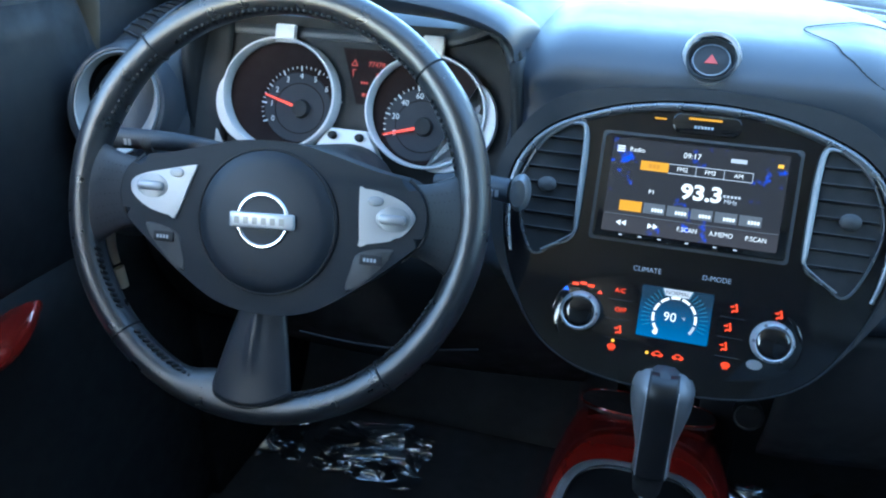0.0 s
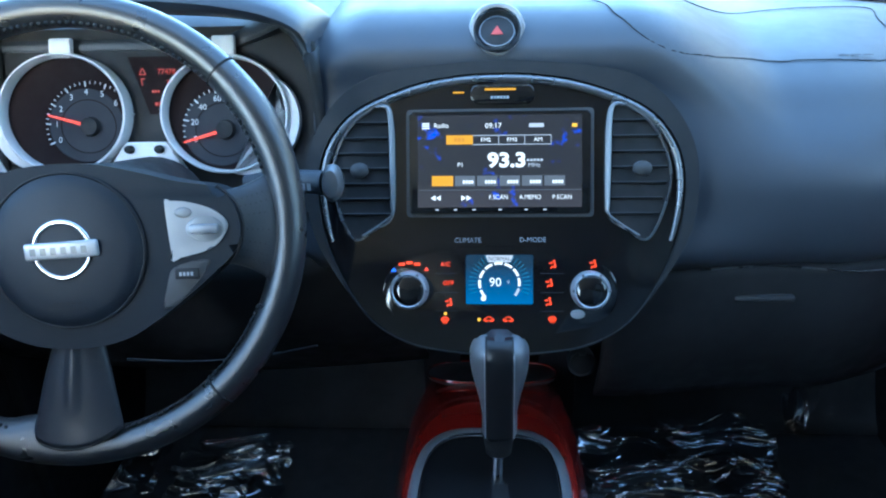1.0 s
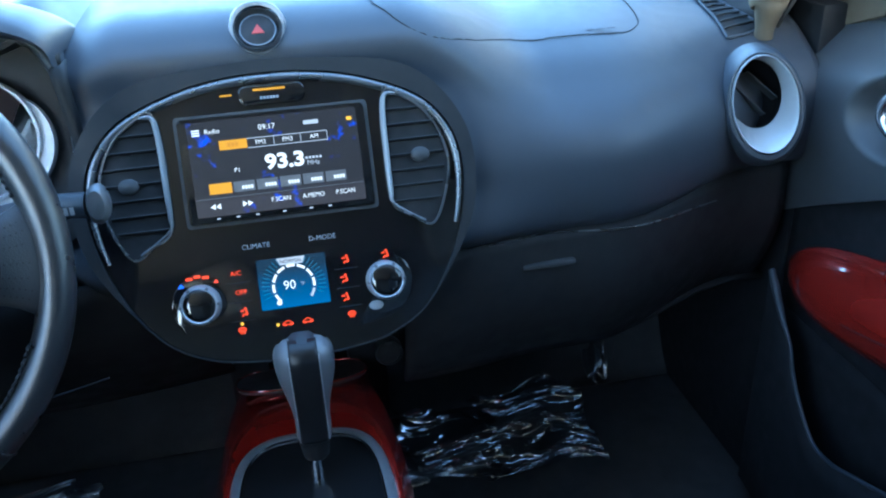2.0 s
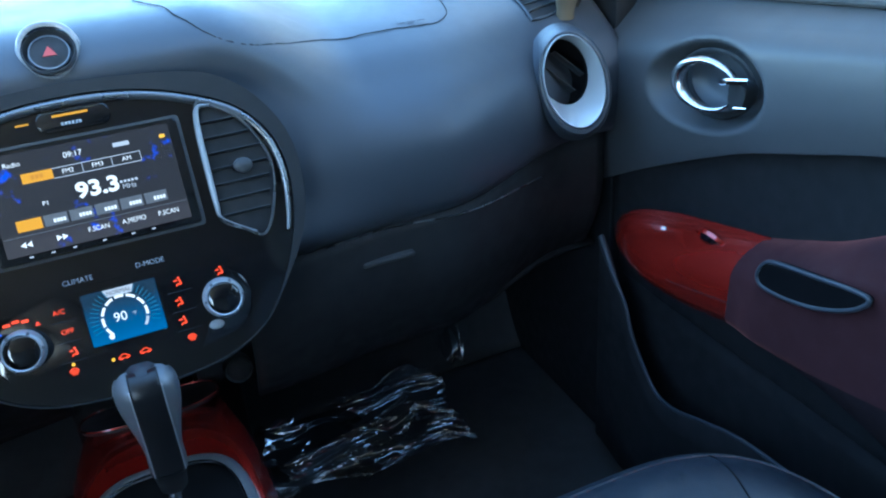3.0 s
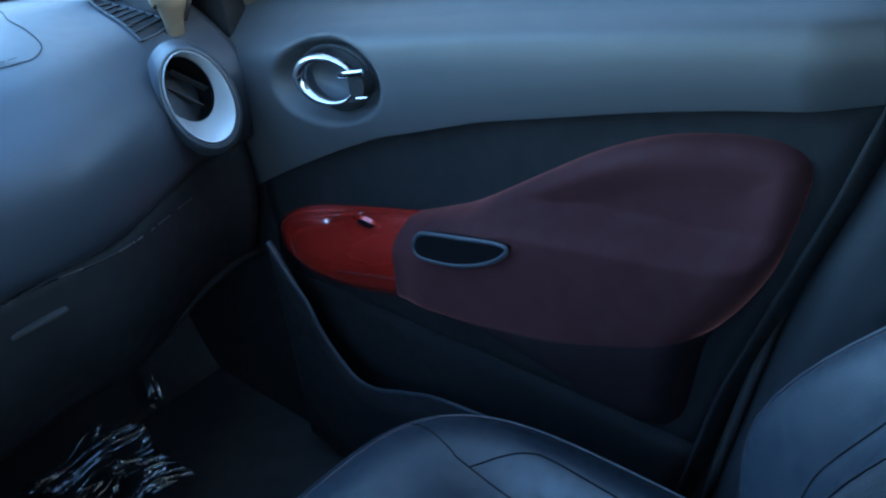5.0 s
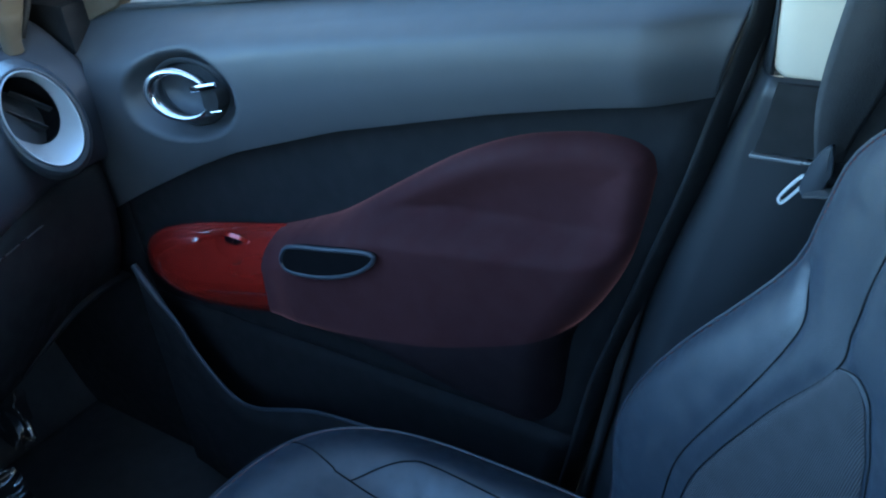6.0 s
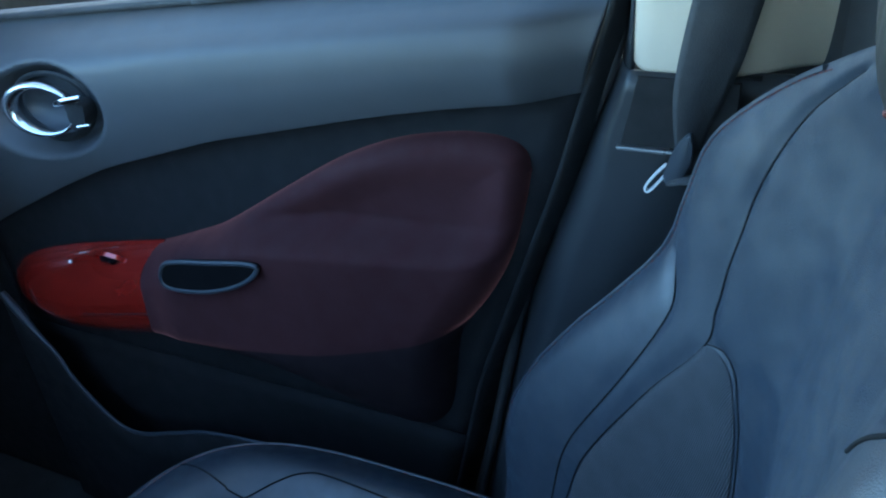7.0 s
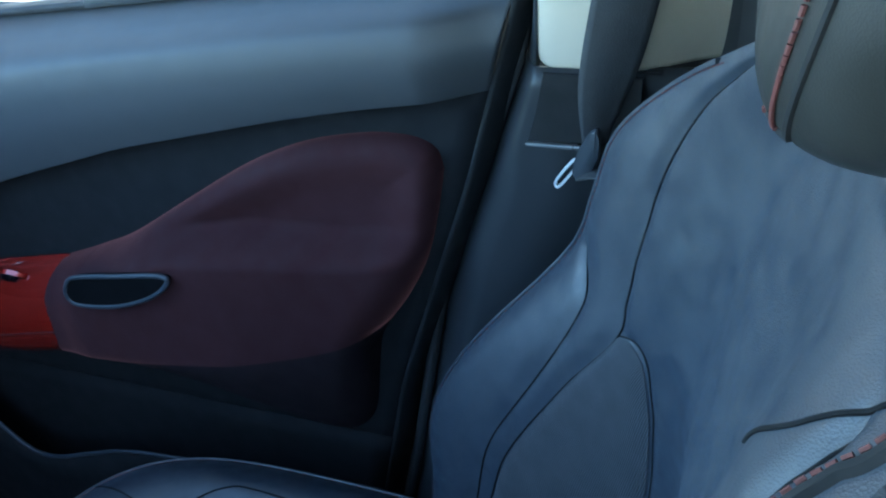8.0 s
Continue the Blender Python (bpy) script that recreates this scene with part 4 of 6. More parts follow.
lit("segments", bm_bars(0.008, 0.044, 0.016, 0.0475, -0.0085, 2, 0.3), E_dimred, odo)
lit("warning_lamp", bm_prism(ellipse(0.1045, -0.0125, 0.0035, 0.0040, 14), -0.0075, -0.0068), E_red, cluster)

part("binnacle_wall", bm_grid(lambda u, v: Vector((-0.192 + 0.034 * u, -0.075 + 0.20 * v, 0.010 - 0.020 * u)), 6, 8), M_dark, cluster, solid=0.004)

# cowl over the cluster
cowl = thing("cluster_cowl", Matrix(), "dark moulded cowl over the instrument cluster", "cowl")


def cowl_fn(u, v):
    a = math.pi * u
    c, q = math.cos(a), math.sin(a)
    x = -0.370 + 0.190 * c
    z0 = 0.832 + 0.054 * q ** 0.75
    r = 0.018
    k = 2 * math.pi * v
    return Vector((x + 0.3 * r * math.cos(k) * c, 0.085 + 0.055 * (math.cos(k) + 1) - 0.02 * q, z0 + r * (0.4 + 0.6 * q) * math.sin(k) - 0.004 * math.cos(k)))


part("hood", bm_grid(cowl_fn, 48, 20, wrap_v=True), M_dash, cowl)
part("hood_wall", bm_grid(lambda u, v: Vector((-0.370 + (0.186 - 0.004 * v) * math.cos(math.pi * u), 0.10 + 0.06 * v, 0.832 - 0.0 * v + (0.046 - 0.004 * v) * max(0.0, math.sin(math.pi * u)) ** 0.75)), 40, 5), M_dark, cowl, solid=0.004)
for s in (-1, 1):
    part("cheek", bm_grid(lambda u, v, s=s: Vector((-0.370 + s * (0.185 + 0.006 * math.sin(math.pi * v)), 0.085 + 0.10 * u, 0.832 - 0.19 * v)), 6, 10), M_black, cowl, solid=0.010)

# ---- steering wheel ----
WF = frame_at((-0.3448, -0.1206, 0.7411), 20, 5)
wheel = thing("steering_wheel", WF, "leather rimmed three spoke steering wheel with silver key pads", "steering wheel")
RR, rr = 0.1836, 0.0144
RIM = WF.inverted() @ frame_at((-0.3593, -0.0987, 0.7303), 24.6, 5.25)


def rim_fn(u, v):
    a, b_ = 2 * math.pi * u, 2 * math.pi * v
    grip = 1 + 0.10 * math.exp(-((math.degrees(a) % 360 - 25) / 14) ** 2) + 0.10 * math.exp(-((math.degrees(a) % 360 - 155) / 14) ** 2)
    foot = 0.013 * math.exp(-((math.degrees(a) % 360 - 264) / 13) ** 4) * max(0.0, -math.cos(b_)) ** 0.7
    r = RR + rr * grip * math.cos(b_) - foot
    return Vector((r * math.cos(a), r * math.sin(a), rr * 1.1 * grip * math.sin(b_)))


part("rim", bm_grid(rim_fn, 128, 24, True, True), M_rim, wheel, "worn black leather rim", m=RIM)
for a in (44, 134, 226, 311):
    c, q = math.cos(radians(a)), math.sin(radians(a))
    ra = RR
    part("rim_seam", bm_tube([((ra + (rr + 0.0006) * math.cos(k)) * c, (ra + (rr + 0.0006) * math.cos(k)) * q, (rr * 1.1 + 0.0006) * math.sin(k)) for k in [2 * math.pi * j / 24 for j in range(24)]], 0.0010, True, 6), M_seam, wheel, m=RIM)
b = bmesh.new()
stitches = []
for a0, a1 in ((46, 127), (135, 163), (200, 221), (229, 255), (285, 306), (314, 338), (16, 38)):
    n = int((a1 - a0) / 1.9)
    for k in range(n):
        a = radians(a0 + (a1 - a0) * k / n)
        r = RR - rr * 0.90
        c, q = math.cos(a), math.sin(a)
        stitches.append(bm_box(0, 0, 0, 0.0026, 0.0034, 0.0085, 0.0008, 1))
        stitches[-1].transform(Matrix.Translation((r * c, r * q, 0.0085)) @ Matrix.Rotation(a, 4, "Z") @ Matrix.Rotation(0.35, 4, "X"))
tagged(part("rim_stitching", join(*stitches), M_rubber, wheel, m=RIM), kind="stuff")
part("airbag_cover", bm_lathe([(0.0, 0.0100), (0.030, 0.0096), (0.050, 0.0078), (0.0600, 0.0052), (0.0635, 0.001), (0.064, -0.03)], 56, (0, -0.016, 0.008)), M_hub, wheel, "round black airbag cover")
part("cover_groove", bm_tube([(0.0618 * math.cos(2 * math.pi * k / 56), 0.0618 * math.sin(2 * math.pi * k / 56) - 0.016, 0.0122) for k in range(56)], 0.0011, True, 6), M_seam, wheel)
hub_half = [(0.0, 0.053), (0.030, 0.051), (0.060, 0.044), (0.090, 0.036), (0.120, 0.030), (0.134, 0.016), (0.138, -0.002), (0.134, -0.020), (0.120, -0.034), (0.100, -0.051), (0.072, -0.072), (0.040, -0.090), (0.0, -0.096)]
body = spline(hub_half + [(-x, y) for x, y in hub_half[-2:0:-1]], 4, closed=True)
part("spoke_body", bm_prism([(p.x, p.y) for p in body], -0.030, 0.010, 0.007, 4), mat("spoke_leather", (0.009, 0.0125, 0.018), 0.55, spec=0.22, grain=0.14, scale=1500, kind="leather", vary=0.08, rough_vary=0.03), wheel)
for s in (-1, 1):
    def web_fn(u, v, s=s):
        """The grip between hub and rim, which flares into the rim's arc."""
        a = 2 * math.pi * v
        h = math.copysign(abs(math.cos(a)) ** 0.8, math.cos(a))
        th = h * 0.29 - (0.02 if s > 0 else 0.05)
        end = RIM @ Vector((s * (RR - 0.002) * math.cos(th), RR * math.sin(th), 0))
        k = u ** 2.2
        return Vector((s * 0.117 + (end.x - s * 0.117) * u, (-0.003 + 0.030 * h) * (1 - k) + end.y * k, (end.z - 0.001) * u + (0.0105 - 0.001 * u) * math.copysign(abs(math.sin(a)) ** 0.8, math.sin(a))))
    part("rim_web", bm_grid(web_fn, 10, 32, wrap_v=True), M_perf, wheel, "perforated leather grip")
    holes = []
    for i in range(9):
        for j in range(7):
            u_, v_ = 0.12 + 0.075 * i + (0.04 if j % 2 else 0.0), 0.14 + 0.038 * j
            p_ = web_fn(u_, v_)
            n_ = (web_fn(u_ + 0.01, v_) - p_).cross(web_fn(u_, v_ + 0.01) - p_).normalized()
            if n_.z < 0:
                n_ = -n_
            holes.append(bm_tube([p_ - n_ * 0.0004, p_ + n_ * 0.00025], 0.00055, seg=6))
    tagged(part("perforation", join(*holes), M_seam, wheel, "small holes in the leather grip"), kind="stuff")
    part("web_gap", bm_tube(spline([(s * 0.120, 0.031, 0.004), (s * 0.134, 0.018, 0.006), (s * 0.1395, -0.002, 0.0065), (s * 0.134, -0.022, 0.006), (s * 0.119, -0.037, 0.004)], 8), 0.0016, seg=6), M_seam, wheel)
    o = spline([(-0.1282, 0.0062), (-0.1184, 0.0140), (-0.0972, 0.0199), (-0.0700, 0.0262), (-0.0668, 0.0250), (-0.0712, 0.0135), (-0.0830, -0.0185), (-0.0865, -0.0196), (-0.1085, -0.0147), (-0.1238, -0.0048)] if s < 0 else
               [(0.0800, 0.0185), (0.0825, 0.0204), (0.0971, 0.0193), (0.1169, 0.0128), (0.1278, 0.0028), (0.1263, -0.0066), (0.1140, -0.0187), (0.0860, -0.0255), (0.0831, -0.0240)], 5, closed=True)
    kx, ky = (-0.1073, 0.0052) if s < 0 else (0.1106, -0.0025)
    bx, by = (-0.0846, 0.0185) if s < 0 else (0.0944, 0.0111)
    pad = part("key_pad", bm_prism([(p.x, p.y) for p in o], 0.006, 0.0125, 0.0015), M_pad, wheel, "satin silver key pad")
    part("rocker", bm_prism(ellipse(kx, ky, 0.0150, 0.0105, 28), 0.0120, 0.0132, 0.001), M_knob, pad)
    part("rocker_bar", bm_box(kx, ky, 0.0150, 0.023, 0.0080, 0.006, 0.003), M_pad, pad)
    part("button", bm_prism(ellipse(bx, by, 0.0068, 0.0042, 20), 0.0122, 0.0138, 0.001), M_knob, pad)
    o = spline([(s * x, y) for x, y in ((0.083, -0.033), (0.112, -0.027), (0.105, -0.041), (0.084, -0.062), (0.073, -0.066), (0.077, -0.048))], 4, closed=True)
    blank = part("lower_keys", bm_prism([(p.x, p.y) for p in o], 0.004, 0.0112, 0.002), M_dark, wheel)
    part("key", bm_box(s * 0.094, -0.038, 0.0115, 0.019, 0.0085, 0.003, 0.001), M_rubber, blank)
    part("print", bm_bars(s * 0.094 - 0.006, -0.0395, s * 0.094 + 0.006, -0.0365, 0.0133, 4), M_printgrey, blank, smooth=False)


def spoke_fn(u, v):
    """The lower spoke widens towards the rim and ends in a rounded foot."""
    x0, x1 = -0.018 - 0.0265 * v ** 0.8, 0.014 + 0.0145 * v ** 0.9
    k = 2 * u - 1
    y = -0.086 - 0.078 * v - 0.0115 * (1 - k * k) * smoothstep(0.3, 1.0, v) - 0.007 * (1 - u) * v
    return Vector((x0 + (x1 - x0) * u, y, -0.009 + 0.004 * v + 0.012 * math.sqrt(max(0.0, 1 - 0.9 * k * k)) + 0.0026 * (1 - smoothstep(0.45, 0.8, v)) * math.exp(-((k + 0.05) / 0.16) ** 2)))


part("lower_spoke", bm_grid(spoke_fn, 28, 24), M_spoke, wheel, "smooth dark grey lower spoke", solid=0.006)
part("spoke_gap", bm_tube([spoke_fn(k / 24, 1.0) + Vector((0, -0.0006, 0.0015)) for k in range(25)], 0.0016, seg=6), M_seam, wheel)
emblem = part("emblem", bm_tube([(-0.001 + 0.0222 * math.cos(2 * math.pi * k / 64), -0.0145 + 0.0222 * math.sin(2 * math.pi * k / 64), 0.0180) for k in range(64)], 0.0022, True, 12, 0.8), M_chrome, wheel, "round chrome badge with a cross bar")
part("badge_bar", bm_box(0, 0, 0, 0.058, 0.0135, 0.005, 0.002, 3), M_silver, emblem, m=pose(-0.0005, -0.0145, 0.0198, 4, 0, 2))
part("badge_print", bm_bars(-0.024, -0.0030, 0.024, 0.0030, 0.0027, 6, 0.42), M_greymetal, emblem, smooth=False, m=pose(-0.0005, -0.0145, 0.0198, 4, 0, 2))
part("airbag_print", join(bm_bars(-0.012, -0.0580, 0.012, -0.0565, 0.0170, 5), bm_bars(-0.016, -0.0625, 0.016, -0.0612, 0.0165, 7)), M_rubber, wheel, smooth=False)
column = part("column", bm_lathe([(0.045, -0.03), (0.052, -0.06), (0.060, -0.20)], 32), M_dark, wheel, "black steering column shroud")

# stalks
for s, root, tip in ((-1, (-0.455, 0.0, 0.735), (-0.578, -0.02, 0.7435)), (1, (-0.235, 0.0, 0.732), (-0.158, -0.02, 0.7405))):
    st = thing("stalk", pose(*tip), "grey column stalk beside the wheel rim", "stalk", group="column stalks")
    back = Vector(root) - Vector(tip)
    part("lever", bm_tube(spline([back, back * 0.5 + Vector((0, 0, 0.003)), (0, 0, 0)], 6), lambda t: 0.0075 + 0.0025 * t, seg=14, flat=1.15), M_dash, st)
    part("tip", bm_lathe([(0, 0.012), (0.009, 0.011), (0.0125, 0.005), (0.0125, -0.006), (0.0, -0.010)], 24, (0, 0, 0), 0.75 if s > 0 else 0.35, 1.35), M_greymetal, st, "grey oval end", m=pose(s * 0.008, 0, 0, 75, 0, 0))
    part("collar", bm_tube([back * 0.25, back * 0.33], 0.0105, seg=14), M_dark, st)
    part("print", bm_bars(back.x * 0.17 - 0.005, -0.003, back.x * 0.17 + 0.005, 0.004, 0, 2), M_printgrey, st, smooth=False, m=Matrix.Translation((0, -0.0112, 0)) @ pose(0, 0, 0, 90, 0, 0))

# ---- centre console and gear lever ----
console = thing("centre_console", pose(0, -0.1, 0.05), "low tunnel console with glossy red trim round the gear lever", "console")
CZ = 0.37


def console_fn(u, v):
    y = 0.22 - 0.62 * u
    w = 0.098 - 0.010 * smoothstep(0.0, 0.22, y)
    a = math.pi * v
    x = -w * math.copysign(abs(math.cos(a)) ** 0.35, math.cos(a))
    z = (CZ - 0.075) * abs(math.sin(a)) ** 0.30
    return Vector((x, y, z))


part("tunnel", bm_grid(console_fn, 30, 40), M_black, console)


def power(c, e):
    return math.copysign(abs(c) ** e, c)


def loop(t, half, front, back, e1=0.60, e2=0.66):
    """A rounded loop about the lever: half its width, its reach to the front and to the back."""
    a = 2 * math.pi * t
    c, q = math.cos(a), math.sin(a)
    return -0.0100 + half * power(c, e1), (front if q > 0 else back) * power(q, e2)


def trim_in(t):
    return loop(t, 0.0775, 0.1300, 0.20, 0.56, 0.58)


# rings of the red trim from its foot up over the crest and in to the silver frame: half width, front reach, rise
TRIM = ((0.1100, 0.345, -0.110), (0.1080, 0.343, -0.070), (0.1050, 0.338, -0.045), (0.1000, 0.325, -0.030), (0.0960, 0.270, -0.017), (0.0915, 0.205, -0.004), (0.0890, 0.188, 0.0030), (0.0868, 0.180, 0.0045), (0.0840, 0.160, 0.0030), (0.0800, 0.138, 0.0), (0.0780, 0.132, -0.002))


def trim_fn(u, v):
    f = v * (len(TRIM) - 1)
    i = min(len(TRIM) - 2, int(f))
    t = f - i
    half_, front_, rise = (a + (b_ - a) * t for a, b_ in zip(TRIM[i], TRIM[i + 1]))
    x, y = loop(u, half_, front_, 0.20 + 0.4 * (half_ - 0.0775))
    return Vector((x, y, CZ + rise))


part("red_trim", bm_grid(trim_fn, 120, 41, wrap_u=True), M_red, console, "glossy metallic red trim")
part("gate_frame", bm_tube([(*trim_in(k / 80), CZ + 0.001) for k in range(80)], 0.0060, True, 12, 0.7), M_knob, console, "satin silver frame round the lever plate")
part("gate_line", bm_tube([(-0.010 + (p[0] + 0.010) * 0.925, p[1] * 0.96, CZ + 0.003) for p in (trim_in(k / 80) for k in range(80))], 0.0013, True, 8), M_chrome, console, "thin bright inner edge")
part("gate_plate", bm_prism([trim_in(k / 60) for k in range(60)], CZ - 0.02, CZ - 0.002), M_knobface, console)
part("lever_slot", bm_prism(rrect(-0.008, -0.06, 0.010, 0.05, 0.006), CZ - 0.01, CZ - 0.0012), M_seam, console)
part("gate_print", bm_bars(-0.040, -0.045, -0.034, -0.012, CZ - 0.0015, 1), M_printgrey, console, smooth=False)
BIN = pose(-0.010, 0.268, CZ - 0.0150, -13.5)
bin_o = [(0.080 * power(math.cos(2 * math.pi * k / 48), 0.7), 0.037 * power(math.sin(2 * math.pi * k / 48), 0.8)) for k in range(48)]
part("bin", bm_prism(bin_o, -0.004, 0.0015, 0.001), M_dark, console, "black rubber lined bin", m=BIN)
part("bin_rim", bm_tube([(p[0] * 1.02, p[1] * 1.05, 0.0016) for p in bin_o], 0.0013, True, 8), M_red, console, "red lip round the bin", m=BIN)

lever = thing("gear_lever", pose(0.0, -0.035, 0.40), "automatic gear lever with a black and silver knob", "gear lever")
part("shaft", bm_tube([(-0.003, -0.004, 0.0), (-0.002, 0.004, 0.07)], 0.0065, seg=14), M_chrome, lever)


def knob_fn(u, v, k=1.0, cut=0.0):
    a = 2 * math.pi * u
    h = v
    w = 0.0178 + 0.0117 * smoothstep(0.15, 0.78, h)
    w *= math.sqrt(max(0.0, 1 - max(0.0, (h - 0.80) / 0.20) ** 2.4)) if h > 0.80 else 1
    c, q = math.cos(a), math.sin(a)
    return Vector((w * k * math.copysign(abs(c) ** 0.8, c), 0.006 + 0.012 * h + w * 0.95 * math.copysign(abs(q) ** 0.8, q), 0.072 + 0.113 * h))


part("knob", bm_grid(lambda u, v: knob_fn(u, v), 36, 28, wrap_u=True), M_knob, lever, "satin silver knob sides")
part("knob_face", bm_grid(lambda u, v: Vector(((-1 + 2 * u) * 0.0135, 0, 0)) + Vector((0, knob_fn(0.75, min(0.985, v)).y - 0.0022 * (1 - (2 * u - 1) ** 2) + 0.0006, knob_fn(0.75, min(0.985, v)).z)), 12, 28), M_knobface, lever, "smooth black knob front", solid=0.002)
part("collar", bm_lathe([(0.0165, 0.076), (0.0175, 0.068), (0.0150, 0.058), (0.0135, 0.045)], 28, (-0.001, 0.007, 0)), M_rubber, lever)
for s in (-1, 1):
    part("knob_line", bm_tube([(s * 0.0142, knob_fn(0.75, v_).y + 0.0002, knob_fn(0.75, v_).z) for v_ in [0.02 + 0.04 * k for k in range(23)]], 0.0009, seg=6), M_silver, lever, "bright line beside the knob front")
part("knob_top", bm_lathe([(0.0, 0.004), (0.010, 0.0035), (0.0165, 0.0)], 30, (0, 0.018, 0.1825), 0.80, 1.15), M_spoke, lever)

# ---- passenger door ----
def sill_z(y):
    return 0.797 - 0.105 * y


def sill_top(y):
    return sill_z(y) + 0.011


def along(pts, x):
    """The value at x of a line through the points (x falling)."""
    for (a, za), (b_, zb) in zip(pts, pts[1:]):
        if x >= b_:
            t = min(1.0, max(0.0, (x - a) / (b_ - a)))
            return za + (zb - za) * t
    return pts[-1][1]


def soft(pts, x):
    return sum(along(pts, x + d_) for d_ in (-0.016, -0.008, 0.0, 0.008, 0.016)) / 5


def seam_z(y):
    """The curved joint between the door's upper panel and the cloth insert."""
    return soft(((0.28, 0.490), (0.153, 0.556), (0.1175, 0.5745), (0.004, 0.629), (-0.066, 0.659), (-0.145, 0.684), (-0.22, 0.708), (-0.308, 0.729), (-0.40, 0.751), (-0.48, 0.767), (-0.60, 0.786)), y)


def door_y(z):
    """The door's rear edge, which leans forward towards its foot."""
    return soft(((1.0, -0.615), (0.857, -0.606), (0.784, -0.585), (0.704, -0.563), (0.614, -0.532), (0.466, -0.482), (0.10, -0.40)), z)


def pil_y(z):
    """The front edge of the pillar's lower trim."""
    return soft(((1.0, -0.625), (0.86, -0.617), (0.804, -0.6104), (0.7576, -0.594), (0.7057, -0.5737), (0.6418, -0.551), (0.564, -0.5306), (0.445, -0.507), (0.10, -0.44)), z)


def strip(fn_lo, fn_hi, xf, y0, nu, nv):
    """A patch of the door between two curves, from y0 back to the door's edge; xf gives its depth."""
    def fn(u, v):
        y = y0 - (y0 + 0.56) * u
        z = fn_lo(y) + (fn_hi(y) - fn_lo(y)) * v
        y = y0 + (door_y(z) - y0) * u
        z = fn_lo(y) + (fn_hi(y) - fn_lo(y)) * v
        return Vector((xf(y, z, u, v), y, z))
    return bm_grid(fn, nu, nv)


door = thing("door_1", Matrix(), "closed passenger door with padded maroon armrest and red trim", "door", kind="structure")
HB = (-0.009, 0.7215)
def bowl_at(y, z):
    """0 at the rim of the handle's oval bowl and outside it, 1 on its flat bottom."""
    r, q = HB[0] - y + 0.0095, z - HB[1] + 0.005
    a, b_ = (0.985 * r + 0.174 * q) / 0.1000, (-0.174 * r + 0.985 * q) / 0.0525
    return 1 - smoothstep(0.55, 1.03, math.sqrt(a * a + b_ * b_)) ** 1.6


def upper_x(y, z, u, v):
    roll = smoothstep(0.62, 1.0, v)
    x = 0.652 - 0.012 * math.sin(math.pi * min(1, v * 1.2)) + 0.055 * roll ** 2 + 0.022 * smoothstep(-0.53, -0.60, y)
    return x + 0.040 * bowl_at(y, z)


part("upper_panel", strip(seam_z, sill_top, upper_x, 0.26, 300, 110), M_doorskin, door, solid=0.003)
part("window_lip", bm_grid(lambda u, v: Vector((0.700 + 0.006 * v, -0.190 - 0.40 * u, sill_top(-0.190 - 0.40 * u) - 0.003 + 0.015 * math.sqrt(v))), 30, 6), M_doorskin, door, "soft lip along the foot of the glass", solid=0.003)
part("window_frame", bm_box(0.712, -0.612, 1.04, 0.03, 0.052, 0.46, 0.006), M_rubber, door)
part("window_ledge", bm_grid(lambda u, v: Vector((0.700 + 0.05 * v, 0.40 - 1.0 * u, sill_top(0.40 - 1.0 * u) - 0.004 * v)), 30, 4), M_dark, door, solid=0.006)


# the armrest pad: its upper edge from front to rear, its rear and its lower edge
PAD_TOP = ((-0.098, 0.564), (-0.125, 0.574), (-0.160, 0.588), (-0.204, 0.608), (-0.286, 0.659), (-0.356, 0.7005), (-0.416, 0.726), (-0.470, 0.738), (-0.500, 0.7402), (-0.523, 0.7375), (-0.538, 0.7285), (-0.5425, 0.712))
PAD_LOW = ((-0.098, 0.438), (-0.150, 0.440), (-0.205, 0.440), (-0.245, 0.428), (-0.285, 0.413), (-0.330, 0.3965), (-0.388, 0.384), (-0.420, 0.388), (-0.440, 0.405), (-0.452, 0.432), (-0.461, 0.492), (-0.470, 0.530), (-0.501, 0.5795), (-0.522, 0.623), (-0.535, 0.671), (-0.5425, 0.712))
pad_top = spline(PAD_TOP, 6)
pad_low = spline(PAD_LOW, 6)
pad_edge = pad_top + pad_low[-2::-1]
TOP_LINE, LOW_LINE = [(p.x, p.y) for p in pad_top], [(p.x, p.y) for p in pad_low]
RIDGE = ((-0.09, 0.580), (-0.184, 0.5965), (-0.269, 0.611), (-0.345, 0.6195), (-0.418, 0.6215), (-0.463, 0.623), (-0.5255, 0.634))
TURN = ((-0.09, 0.478), (-0.123, 0.481), (-0.209, 0.489), (-0.332, 0.512), (-0.412, 0.533), (-0.4608, 0.550), (-0.54, 0.575))


def edge_gap(y, z):
    """The distance to the pad's outline."""
    best, q = 1.0, Vector((y, z, 0))
    for a, b_ in zip(pad_edge, pad_edge[1:]):
        d_ = b_ - a
        t = min(1.0, max(0.0, (q - a).dot(d_) / max(1e-9, d_.length_squared)))
        best = min(best, (a + d_ * t - q).length)
    return best


